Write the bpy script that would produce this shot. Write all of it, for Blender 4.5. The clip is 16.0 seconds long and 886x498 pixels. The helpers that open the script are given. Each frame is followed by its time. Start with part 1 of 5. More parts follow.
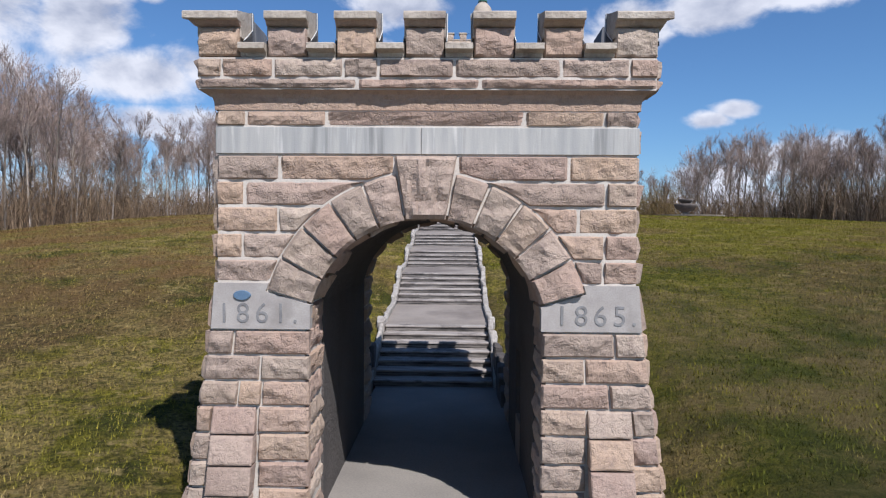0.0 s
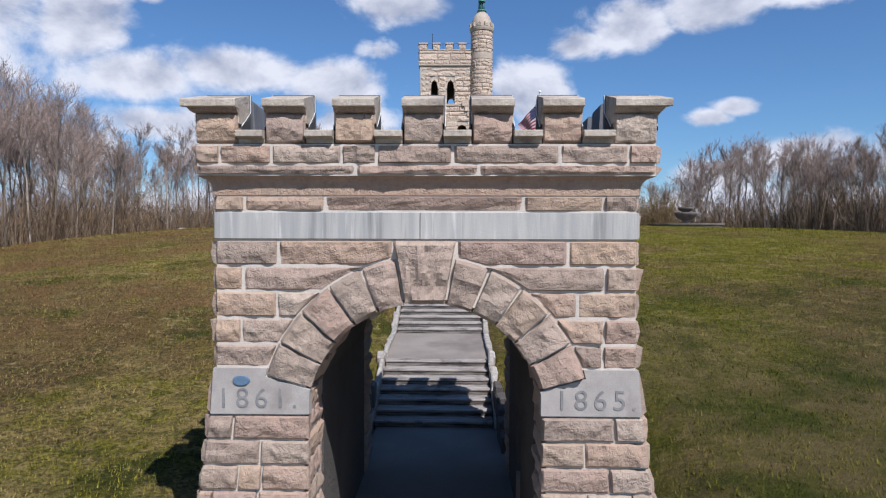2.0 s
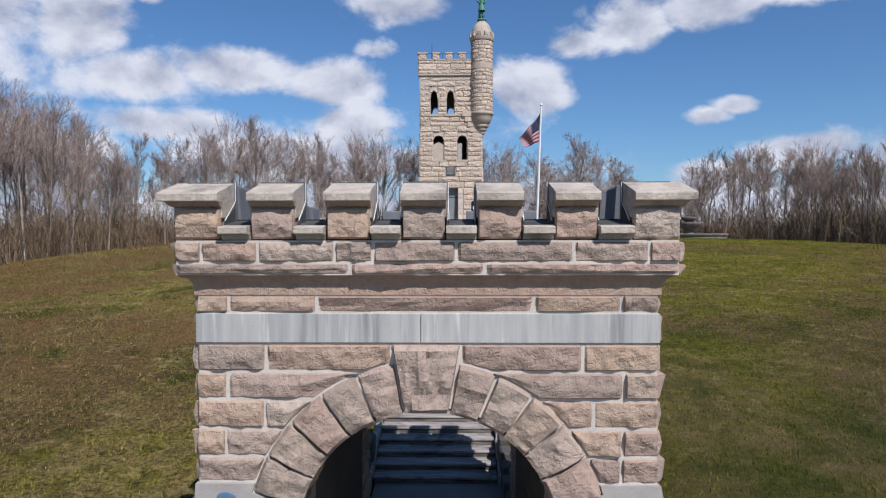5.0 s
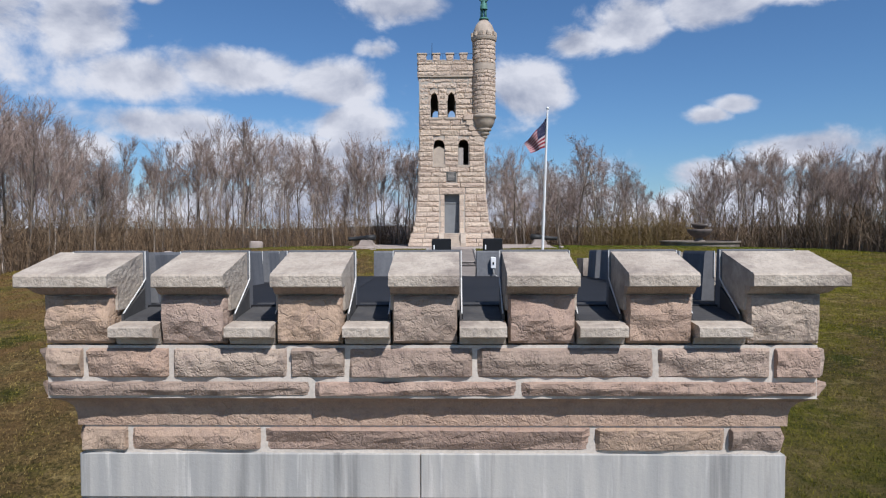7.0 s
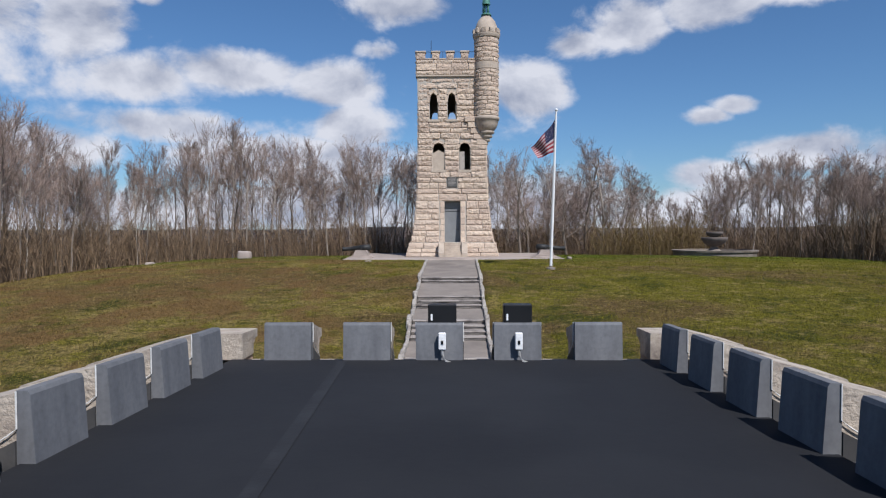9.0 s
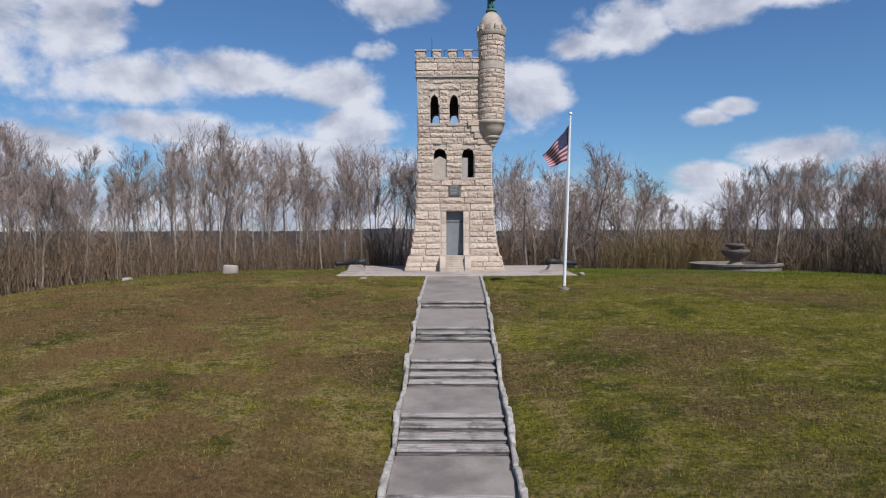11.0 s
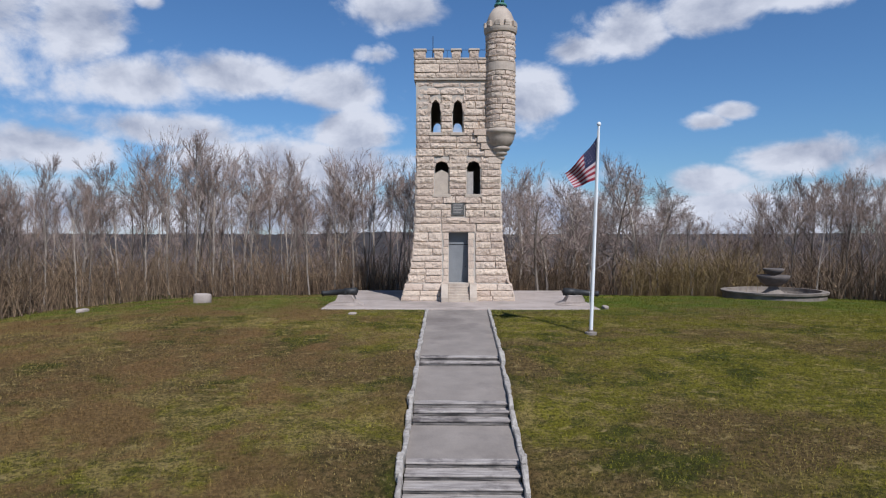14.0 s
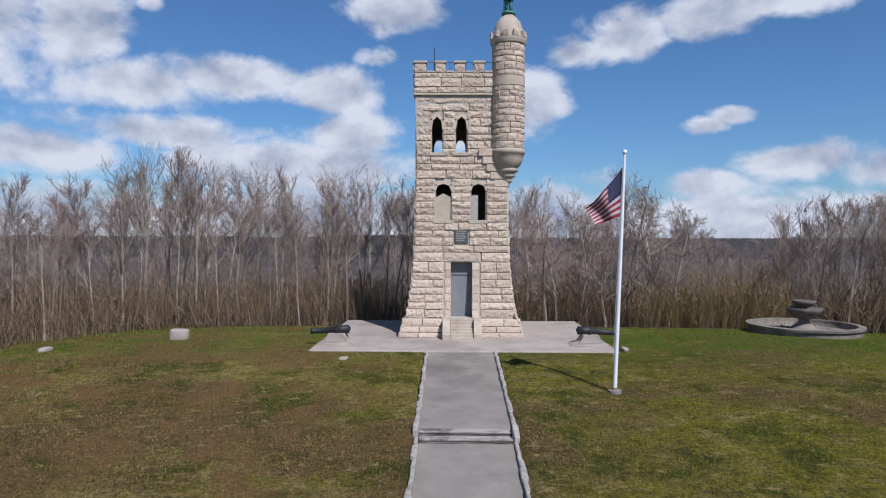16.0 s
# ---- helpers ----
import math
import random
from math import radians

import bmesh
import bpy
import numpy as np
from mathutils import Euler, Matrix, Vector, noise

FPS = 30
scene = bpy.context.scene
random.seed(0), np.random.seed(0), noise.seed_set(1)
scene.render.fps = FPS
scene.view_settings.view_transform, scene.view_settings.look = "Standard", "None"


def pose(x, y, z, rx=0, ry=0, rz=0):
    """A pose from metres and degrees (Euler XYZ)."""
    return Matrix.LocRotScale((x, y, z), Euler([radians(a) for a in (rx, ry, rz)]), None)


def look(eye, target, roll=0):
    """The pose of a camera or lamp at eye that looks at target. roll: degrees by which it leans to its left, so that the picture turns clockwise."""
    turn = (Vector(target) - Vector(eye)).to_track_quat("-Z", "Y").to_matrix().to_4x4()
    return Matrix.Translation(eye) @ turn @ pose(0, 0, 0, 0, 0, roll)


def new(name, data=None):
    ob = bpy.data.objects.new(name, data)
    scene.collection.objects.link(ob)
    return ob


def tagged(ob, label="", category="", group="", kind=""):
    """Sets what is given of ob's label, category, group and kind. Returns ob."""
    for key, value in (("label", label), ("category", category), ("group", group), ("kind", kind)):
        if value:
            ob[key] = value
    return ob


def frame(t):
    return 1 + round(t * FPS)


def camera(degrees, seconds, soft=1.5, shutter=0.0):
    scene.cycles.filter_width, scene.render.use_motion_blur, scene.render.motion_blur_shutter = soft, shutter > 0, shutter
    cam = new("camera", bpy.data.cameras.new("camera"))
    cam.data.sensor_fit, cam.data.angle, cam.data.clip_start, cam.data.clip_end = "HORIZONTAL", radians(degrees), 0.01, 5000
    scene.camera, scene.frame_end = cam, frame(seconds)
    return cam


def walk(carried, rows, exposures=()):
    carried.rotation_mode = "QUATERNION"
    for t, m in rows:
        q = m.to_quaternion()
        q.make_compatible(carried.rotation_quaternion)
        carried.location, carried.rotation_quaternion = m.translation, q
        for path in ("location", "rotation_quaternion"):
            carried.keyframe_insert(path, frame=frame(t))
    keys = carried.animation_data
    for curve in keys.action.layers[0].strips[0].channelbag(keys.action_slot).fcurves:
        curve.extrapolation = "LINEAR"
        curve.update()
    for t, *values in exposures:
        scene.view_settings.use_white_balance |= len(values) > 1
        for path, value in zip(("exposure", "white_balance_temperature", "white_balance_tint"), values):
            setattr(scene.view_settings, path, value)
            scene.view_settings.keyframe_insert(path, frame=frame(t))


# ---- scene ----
# ---------------------------------------------------------------- camera
cam = camera(68.0, 16.0, soft=1.2)
PATH = [  # seconds, x, y, z, yaw, pitch, roll
    (0, 0.330, -1.812, 2.846, 1.07, -1.49, 0.43),
    (0.5, 0.331, -1.770, 3.099, 1.08, -1.52, 0.35),
    (1, 0.333, -1.783, 3.352, 1.09, -1.55, 0.29),
    (1.5, 0.333, -1.802, 3.605, 1.09, -1.58, 0.22),
    (2, 0.339, -1.771, 3.889, 1.10, -1.60, 0.16),
    (2.5, 0.343, -1.770, 4.155, 1.10, -1.63, 0.11),
    (3, 0.340, -1.757, 4.395, 1.10, -1.64, 0.06),
    (3.5, 0.342, -1.755, 4.570, 1.11, -1.66, 0.01),
    (4, 0.343, -1.668, 4.713, 1.11, -1.67, -0.03),
    (4.2, 0.337, -1.582, 4.776, 1.11, -1.67, -0.04),
    (6.5, 0.200, 0.673, 5.561, 1.11, -1.68, -0.18),
    (7, 0.167, 1.437, 5.741, 1.10, -1.67, -0.19),
    (7.5, 0.141, 2.216, 5.871, 1.10, -1.66, -0.21),
    (8, 0.116, 3.055, 6.021, 1.09, -1.64, -0.22),
    (8.5, 0.108, 3.919, 6.213, 1.09, -1.62, -0.22),
    (9, 0.085, 4.794, 6.404, 1.08, -1.60, -0.22),
    (11.5, -0.183, 9.691, 7.447, 1.04, -1.44, -0.16),
    (12, -0.238, 10.720, 7.653, 1.03, -1.40, -0.14),
    (12.5, -0.296, 11.647, 7.875, 1.02, -1.36, -0.11),
    (13, -0.336, 12.637, 8.106, 1.01, -1.31, -0.07),
    (13.5, -0.400, 13.638, 8.333, 0.99, -1.26, -0.04),
    (14, -0.416, 14.689, 8.623, 0.98, -1.20, 0.00),
    (14.5, -0.451, 15.711, 8.976, 0.96, -1.15, 0.05),
    (15, -0.478, 16.698, 9.324, 0.95, -1.09, 0.10),
    (15.5, -0.519, 17.679, 9.746, 0.93, -1.02, 0.15),
    (16, -0.625, 18.605, 10.269, 0.92, -0.95, 0.21),
]


def aim(x, y, z, yaw, pitch, roll):
    a, b = radians(yaw), radians(pitch)
    return look((x, y, z), (x - math.sin(a) * math.cos(b), y + math.cos(a) * math.cos(b), z + math.sin(b)), roll)


EXPOSURE = [(0, 0.36, 5750, 13), (4, 0.22, 5750, 13), (8, 0.12, 5850, 12), (12.5, 0.09, 5750, 12), (16, 0.08, 5600, 12)]
walk(cam, [(r[0], aim(*r[1:])) for r in PATH], EXPOSURE)

# ---------------------------------------------------------------- world, sun, exposure
SUN_EL = radians(50.5)
SUN_AZ = math.atan2(0.51, -0.86)  # from +y towards +x
TO_SUN = Vector((math.sin(SUN_AZ) * math.cos(SUN_EL), math.cos(SUN_AZ) * math.cos(SUN_EL), math.sin(SUN_EL)))

world = bpy.data.worlds.new("sky")
scene.world = world
world.use_nodes = True
wn, wl = world.node_tree.nodes, world.node_tree.links
wn.clear()


def wmath(op, a, b=None, c=None):
    n = wn.new("ShaderNodeMath")
    n.operation = op
    for i, v in enumerate((a, b, c)):
        if v is None:
            continue
        if isinstance(v, (int, float)):
            n.inputs[i].default_value = v
        else:
            wl.new(v, n.inputs[i])
    return n.outputs[0]


sky = wn.new("ShaderNodeTexSky")
sky.sky_type = "NISHITA"
sky.sun_disc = False
sky.sun_elevation, sky.sun_rotation = SUN_EL, SUN_AZ
sky.air_density, sky.dust_density, sky.ozone_density = 1.0, 0.3, 2.5
tc = wn.new("ShaderNodeTexCoord")
sep = wn.new("ShaderNodeSeparateXYZ")
wl.new(tc.outputs["Generated"], sep.inputs[0])
dx, dy, dz = sep.outputs
az = wmath("MULTIPLY", wmath("ARCTAN2", dx, dy), 57.2958)
el = wmath("MULTIPLY", wmath("ARCSINE", dz), 57.2958)
# cumulus banks: azimuth, elevation, half width, half height in degrees, thickness
CLOUDS = [
    (-38, 16.5, 9, 5.5, 1.15), (-30, 15.5, 4.5, 3.6, 1.1), (-26, 12.0, 5.5, 2.4, 1.05), (-18.5, 13.0, 6.5, 2.2, 1.1), (-10, 12.2, 6, 2.3, 1.05),
    (-24, 8.4, 8, 1.6, 1.0), (-9, 9.0, 5, 2.2, 1.0), (-24.8, 17.9, 1.3, 0.9, 0.85), (-5.2, 18.8, 4.2, 1.9, 1.1), (-6.5, 15.2, 2.6, 1.0, 0.8),
    (6.3, 11.9, 4.0, 2.6, 1.1), (1, 9.0, 5, 2.4, 0.9), (10.5, 15.4, 3.0, 1.4, 1.0), (14.8, 16.4, 3.8, 2.4, 1.15), (20.5, 17.3, 4.5, 1.9, 1.1), (27.0, 18.2, 5.0, 1.5, 1.05), (33, 20, 5, 1.6, 1.0),
    (20.9, 9.1, 2.1, 0.8, 1.05), (22.9, 9.8, 2.0, 0.9, 1.1), (27.5, 6.0, 5.5, 1.7, 1.1), (20.5, 4.4, 4.0, 1.5, 1.05), (34, 5.2, 6, 1.8, 1.0), (14, 5.0, 4, 1.4, 0.8),
    (-14, 6.0, 12, 2.3, 1.05), (-32, 6.6, 8, 2.0, 0.9), (0, 1.6, 90, 2.8, 0.98),
    (-62, 12, 18, 6, 0.9), (64, 11, 18, 5, 0.9), (150, 16, 30, 5, 0.8), (-130, 15, 30, 5, 0.8),
]
cover = None
for a, e, ra, re, k in CLOUDS:
    ua = wmath("DIVIDE", wmath("SUBTRACT", az, a), ra)
    ue = wmath("DIVIDE", wmath("SUBTRACT", el, e), re)
    r2 = wmath("ADD", wmath("MULTIPLY", ua, ua), wmath("MULTIPLY", ue, ue))
    blob = wmath("MULTIPLY", wmath("POWER", 2.718, wmath("MULTIPLY", r2, -0.8)), k)
    cover = blob if cover is None else wmath("MAXIMUM", cover, blob)
stretch = wn.new("ShaderNodeVectorMath")
stretch.operation = "MULTIPLY"
wl.new(tc.outputs["Generated"], stretch.inputs[0])
stretch.inputs[1].default_value = (1, 1, 1.45)


def sky_noise(scale, detail, rough, distortion=0.0, lift=0.0):
    n = wn.new("ShaderNodeTexNoise")
    up = wn.new("ShaderNodeVectorMath")
    up.operation = "ADD"
    wl.new(stretch.outputs[0], up.inputs[0])
    up.inputs[1].default_value = (0, 0, lift)
    wl.new(up.outputs[0], n.inputs["Vector"])
    n.inputs["Scale"].default_value, n.inputs["Detail"].default_value = scale, detail
    n.inputs["Roughness"].default_value, n.inputs["Distortion"].default_value = rough, distortion
    return n.outputs[0]


puffs = sky_noise(8.5, 12.0, 0.60, 0.2)
above = sky_noise(8.5, 6.0, 0.55, 0.2, 0.05)
wide = sky_noise(3.1, 4.0, 0.5)
mass = wmath("ADD", cover, wmath("MULTIPLY", wmath("SUBTRACT", puffs, 0.5), 1.7))
mass = wmath("ADD", mass, wmath("MULTIPLY", wmath("SUBTRACT", wide, 0.5), 0.5))
dens = wn.new("ShaderNodeMapRange")
dens.interpolation_type = "SMOOTHSTEP"
wl.new(mass, dens.inputs[0])
dens.inputs[1].default_value, dens.inputs[2].default_value = 0.40, 0.86
# flat grey bases under bright tops
under = wmath("MULTIPLY", wmath("SUBTRACT", above, puffs), 2.6)
shade = wn.new("ShaderNodeMapRange")
wl.new(wmath("ADD", wmath("MULTIPLY", mass, 0.55), under), shade.inputs[0])
shade.inputs[1].default_value, shade.inputs[2].default_value = 0.20, 0.92
cloud = wn.new("ShaderNodeMix")
cloud.data_type = "RGBA"
wl.new(shade.outputs[0], cloud.inputs["Factor"])
cloud.inputs["A"].default_value = (10.0, 9.8, 9.8, 1)
cloud.inputs["B"].default_value = (4.9, 5.2, 6.1, 1)
tint = wn.new("ShaderNodeMix")
tint.data_type, tint.blend_type = "RGBA", "MULTIPLY"
tint.inputs["Factor"].default_value = 1.0
wl.new(sky.outputs[0], tint.inputs["A"])
tint.inputs["B"].default_value = (0.80, 1.02, 1.19, 1)
both = wn.new("ShaderNodeMix")
both.data_type = "RGBA"
wl.new(dens.outputs[0], both.inputs["Factor"])
wl.new(tint.outputs["Result"], both.inputs["A"])
wl.new(cloud.outputs["Result"], both.inputs["B"])
bg = wn.new("ShaderNodeBackground")
bg.inputs["Strength"].default_value = 0.068
wl.new(both.outputs["Result"], bg.inputs[0])
wout = wn.new("ShaderNodeOutputWorld")
wl.new(bg.outputs[0], wout.inputs[0])

sun = new("sun", bpy.data.lights.new("sun", "SUN"))
sun.data.energy, sun.data.angle, sun.data.color = 5.0, radians(0.53), (1.0, 0.935, 0.84)
sun.matrix_world = look(TO_SUN * 100, (0, 0, 0))


# ---------------------------------------------------------------- materials


class Mat:
    """A node material with a few short-hands."""

    def __init__(self, name, rough=0.85, metal=0.0):
        self.m = bpy.data.materials.new(name)
        self.m.use_nodes = True
        self.n, self.l = self.m.node_tree.nodes, self.m.node_tree.links
        self.b = self.n["Principled BSDF"]
        self.b.inputs["Roughness"].default_value, self.b.inputs["Metallic"].default_value = rough, metal
        self.b.inputs["Specular IOR Level"].default_value = 0.3
        self.where = self.n.new("ShaderNodeNewGeometry").outputs["Position"]

    def put(self, value, socket):
        if isinstance(value, (int, float)):
            socket.default_value = value
        elif isinstance(value, tuple):
            socket.default_value = (*value, 1) if len(value) == 3 and len(socket.default_value) == 4 else value
        else:
            self.l.new(value, socket)

    def noise(self, scale, detail=4, rough=0.55, stretch=(1, 1, 1), distort=0.0):
        t = self.n.new("ShaderNodeTexNoise")
        v = self.n.new("ShaderNodeVectorMath")
        v.operation = "MULTIPLY"
        self.l.new(self.where, v.inputs[0])
        v.inputs[1].default_value = stretch
        self.l.new(v.outputs[0], t.inputs["Vector"])
        t.inputs["Scale"].default_value, t.inputs["Detail"].default_value = scale, detail
        t.inputs["Roughness"].default_value, t.inputs["Distortion"].default_value = rough, distort
        return t.outputs[0]

    def range(self, v, a, b, c=0.0, d=1.0):
        r = self.n.new("ShaderNodeMapRange")
        self.l.new(v, r.inputs[0])
        for i, x in enumerate((a, b, c, d)):
            r.inputs[i + 1].default_value = x
        return r.outputs[0]

    def mix(self, f, a, b, kind="MIX"):
        x = self.n.new("ShaderNodeMix")
        x.data_type, x.blend_type = "RGBA", kind
        self.put(f, x.inputs["Factor"])
        self.put(a, x.inputs["A"])
        self.put(b, x.inputs["B"])
        return x.outputs["Result"]

    def ramp(self, v, *stops):
        r = self.n.new("ShaderNodeValToRGB")
        self.l.new(v, r.inputs[0])
        e = r.color_ramp.elements
        while len(e) < len(stops):
            e.new(0.5)
        for k, (at, col) in zip(e, stops):
            k.position, k.color = at, (*col, 1)
        return r.outputs[0]

    def chance(self):
        return self.n.new("ShaderNodeObjectInfo").outputs["Random"]

    def island(self):
        return self.n.new("ShaderNodeNewGeometry").outputs["Random Per Island"]

    def colour(self, v):
        self.put(v, self.b.inputs["Base Color"])
        return self

    def bump(self, v, strength=0.5, distance=0.02):
        b = self.n.new("ShaderNodeBump")
        self.l.new(v, b.inputs["Height"])
        b.inputs["Strength"].default_value, b.inputs["Distance"].default_value = strength, distance
        self.l.new(b.outputs[0], self.b.inputs["Normal"])
        return self.m


def stone_material(name, tones, dark, by_island=False, grain=0.35):
    k = Mat(name, 0.9)
    pick = k.island() if by_island else k.chance()
    base = k.ramp(pick, *tones)
    base = k.mix(k.range(k.noise(2.3, 3), 0.35, 0.7, 0, 0.55), base, k.mix(0.5, base, tones[-1][1]))
    base = k.mix(k.range(k.noise(11, 5, 0.65), 0.48, 0.72, 0, 0.6), base, dark)
    base = k.mix(k.range(k.noise(60, 3, 0.6), 0.35, 0.7, 0, grain), base, k.mix(0.5, base, (0.04, 0.035, 0.03)))
    k.colour(base)
    chip = k.n.new("ShaderNodeTexVoronoi")
    chip.feature = "DISTANCE_TO_EDGE"
    bent = k.n.new("ShaderNodeVectorMath")
    bent.operation = "MULTIPLY_ADD"
    k.l.new(k.n.new("ShaderNodeNewGeometry").outputs["Position"], bent.inputs[0])
    bent.inputs[1].default_value = (1, 1, 1.3)
    k.l.new(k.noise(6, 4, 0.6), bent.inputs[2])
    k.l.new(bent.outputs[0], chip.inputs["Vector"])
    chip.inputs["Scale"].default_value = 3.4
    h = k.n.new("ShaderNodeMath")
    h.operation = "ADD"
    k.l.new(k.range(chip.outputs[0], 0.0, 0.16, 0, 0.22), h.inputs[0])
    k.l.new(k.range(k.noise(26, 6, 0.65), 0, 1, 0, 0.5), h.inputs[1])
    g = k.n.new("ShaderNodeMath")
    g.operation = "ADD"
    k.l.new(h.outputs[0], g.inputs[0])
    k.l.new(k.noise(6, 5, 0.6), g.inputs[1])
    return k.bump(g.outputs[0], 0.75, 0.035)


GATE_TONES = ((0.0, (0.29, 0.208, 0.163)), (0.25, (0.365, 0.285, 0.222)), (0.5, (0.44, 0.305, 0.208)), (0.75, (0.36, 0.25, 0.198)), (1.0, (0.455, 0.365, 0.285)))
TOWER_TONES = ((0.0, (0.62, 0.48, 0.365)), (0.35, (0.50, 0.385, 0.30)), (0.7, (0.66, 0.525, 0.40)), (1.0, (0.57, 0.455, 0.36)))
gate_stone = stone_material("rock_faced_gate_stone", GATE_TONES, (0.235, 0.17, 0.142))
gate_stone_rest = stone_material("rock_faced_gate_stone_rest", GATE_TONES, (0.235, 0.17, 0.142), True)
tower_stone = stone_material("rock_faced_tower_stone", TOWER_TONES, (0.215, 0.172, 0.147))
tower_stone_rest = stone_material("rock_faced_tower_stone_rest", TOWER_TONES, (0.215, 0.172, 0.147), True)


def plain_material(name, a, b, rough=0.85, scale=3.0, fine=40.0, bump=0.25, metal=0.0, stretch=(1, 1, 1), dark=None, depth=0.01):
    k = Mat(name, rough, metal)
    c = k.mix(k.range(k.noise(scale, 4, 0.55, stretch), 0.35, 0.68), a, b)
    c = k.mix(k.range(k.noise(fine, 3, 0.6), 0.4, 0.75, 0, 0.35), c, k.mix(0.6, c, (0.02, 0.02, 0.02)))
    if dark:
        c = k.mix(k.range(k.noise(scale * 0.45, 5, 0.65), 0.52, 0.68), c, dark)
    k.colour(c)
    return k.bump(k.noise(fine, 4, 0.6), bump, depth)


mortar = plain_material("lime_mortar", (0.60, 0.535, 0.46), (0.47, 0.415, 0.355), 0.95, 2.0)
tower_mortar = plain_material("tower_mortar", (0.46, 0.41, 0.35), (0.38, 0.34, 0.29), 0.95)
# the passage's shade is put into this colour, darker than the gate stone
shade_dark_stone = plain_material("shade_darkened_passage_stone", (0.10, 0.086, 0.078), (0.075, 0.066, 0.06), 0.95, 1.2, 14, 0.8, depth=0.05)
coping = plain_material("dressed_coping_stone", (0.50, 0.43, 0.35), (0.37, 0.31, 0.25), 0.88, 4.5, 26, 0.9, dark=(0.23, 0.19, 0.16), depth=0.02)
granite = plain_material("grey_granite_slab", (0.41, 0.372, 0.335), (0.335, 0.30, 0.272), 0.8, 4, 60, 0.3, dark=(0.27, 0.24, 0.215))
tower_dressed = plain_material("dressed_tower_stone", (0.49, 0.405, 0.32), (0.40, 0.33, 0.265), 0.85, 2.0, 25, 0.35, dark=(0.31, 0.25, 0.20))
trough_mat = plain_material("dark_weathered_sheet_metal", (0.068, 0.066, 0.066), (0.045, 0.044, 0.045), 0.8, 2.5, 25, 0.15, dark=(0.105, 0.098, 0.09))
zinc = plain_material("lead_grey_sheet_metal", (0.165, 0.167, 0.174), (0.118, 0.120, 0.128), 0.78, 2.2, 25, 0.15, 0.0, (3, 3, 0.6))
roof_skin = plain_material("black_rubber_roofing", (0.0125, 0.0130, 0.0155), (0.009, 0.0095, 0.012), 0.82, 0.7, 10, 0.15, dark=(0.017, 0.0175, 0.020))
seam = plain_material("faded_roof_seam", (0.023, 0.024, 0.027), (0.0125, 0.013, 0.0155), 0.82, 3, 20)
concrete = plain_material("grey_concrete", (0.265, 0.228, 0.195), (0.205, 0.175, 0.150), 0.9, 0.9, 26, 0.5, dark=(0.150, 0.126, 0.110))
pavement_mat = plain_material("pale_pavement", (0.25, 0.225, 0.195), (0.19, 0.17, 0.15), 0.9, 0.6, 30, 0.2)
kerb_mat = plain_material("whitewashed_fieldstone", (0.44, 0.40, 0.35), (0.27, 0.24, 0.21), 0.9, 5.5, 18, 0.8, dark=(0.22, 0.19, 0.165), depth=0.04)
plat_mat = plain_material("bleached_concrete_terrace", (0.40, 0.335, 0.29), (0.31, 0.26, 0.225), 0.9, 0.8, 12, 0.3, dark=(0.25, 0.21, 0.18))
door_mat = plain_material("grey_painted_steel_door", (0.22, 0.225, 0.23), (0.19, 0.195, 0.20), 0.6, 1.5, 40, 0.05)
white_paint = plain_material("white_enamel", (0.80, 0.80, 0.79), (0.74, 0.74, 0.73), 0.35, 2, 30, 0.03)
black_metal = plain_material("black_enamelled_metal", (0.010, 0.010, 0.011), (0.014, 0.014, 0.015), 0.4, 4, 40, 0.03)
iron = plain_material("dark_cast_iron", (0.030, 0.031, 0.032), (0.045, 0.043, 0.040), 0.55, 5, 30, 0.2, 0.4)
bronze = plain_material("green_patinated_bronze", (0.10, 0.25, 0.20), (0.06, 0.16, 0.13), 0.6, 3, 20, 0.3, 0.2)
plaque_mat = plain_material("weathered_bronze_plaque", (0.14, 0.13, 0.115), (0.10, 0.10, 0.095), 0.5, 8, 60, 0.3, 0.4)
blue_enamel = plain_material("blue_grey_oval", (0.10, 0.16, 0.24), (0.13, 0.19, 0.26), 0.5, 8, 40)
fountain_mat = plain_material("stained_fountain_concrete", (0.16, 0.134, 0.112), (0.27, 0.228, 0.19), 0.9, 1.2, 14, 0.5, dark=(0.09, 0.075, 0.064))
fountain_bowl_mat = plain_material("dark_fountain_stone", (0.10, 0.085, 0.078), (0.15, 0.125, 0.11), 0.85, 2, 16, 0.4)
conduit_mat = plain_material("galvanised_conduit", (0.42, 0.41, 0.38), (0.36, 0.35, 0.33), 0.45, 4, 30, 0.03, 0.5)
caulk_mat = plain_material("white_caulk", (0.74, 0.73, 0.70), (0.62, 0.61, 0.58), 0.7, 6, 40, 0.1)
rope_mat = plain_material("halyard_rope", (0.5, 0.5, 0.48), (0.4, 0.4, 0.38), 0.9)
flag_red = plain_material("red_cloth", (0.22, 0.014, 0.026), (0.18, 0.012, 0.022), 0.8, 6, 120, 0.1)
flag_white = plain_material("white_cloth", (0.44, 0.37, 0.38), (0.38, 0.32, 0.33), 0.8, 6, 120, 0.1)
flag_blue = plain_material("navy_cloth", (0.012, 0.016, 0.055), (0.010, 0.013, 0.045), 0.8, 6, 120, 0.1)


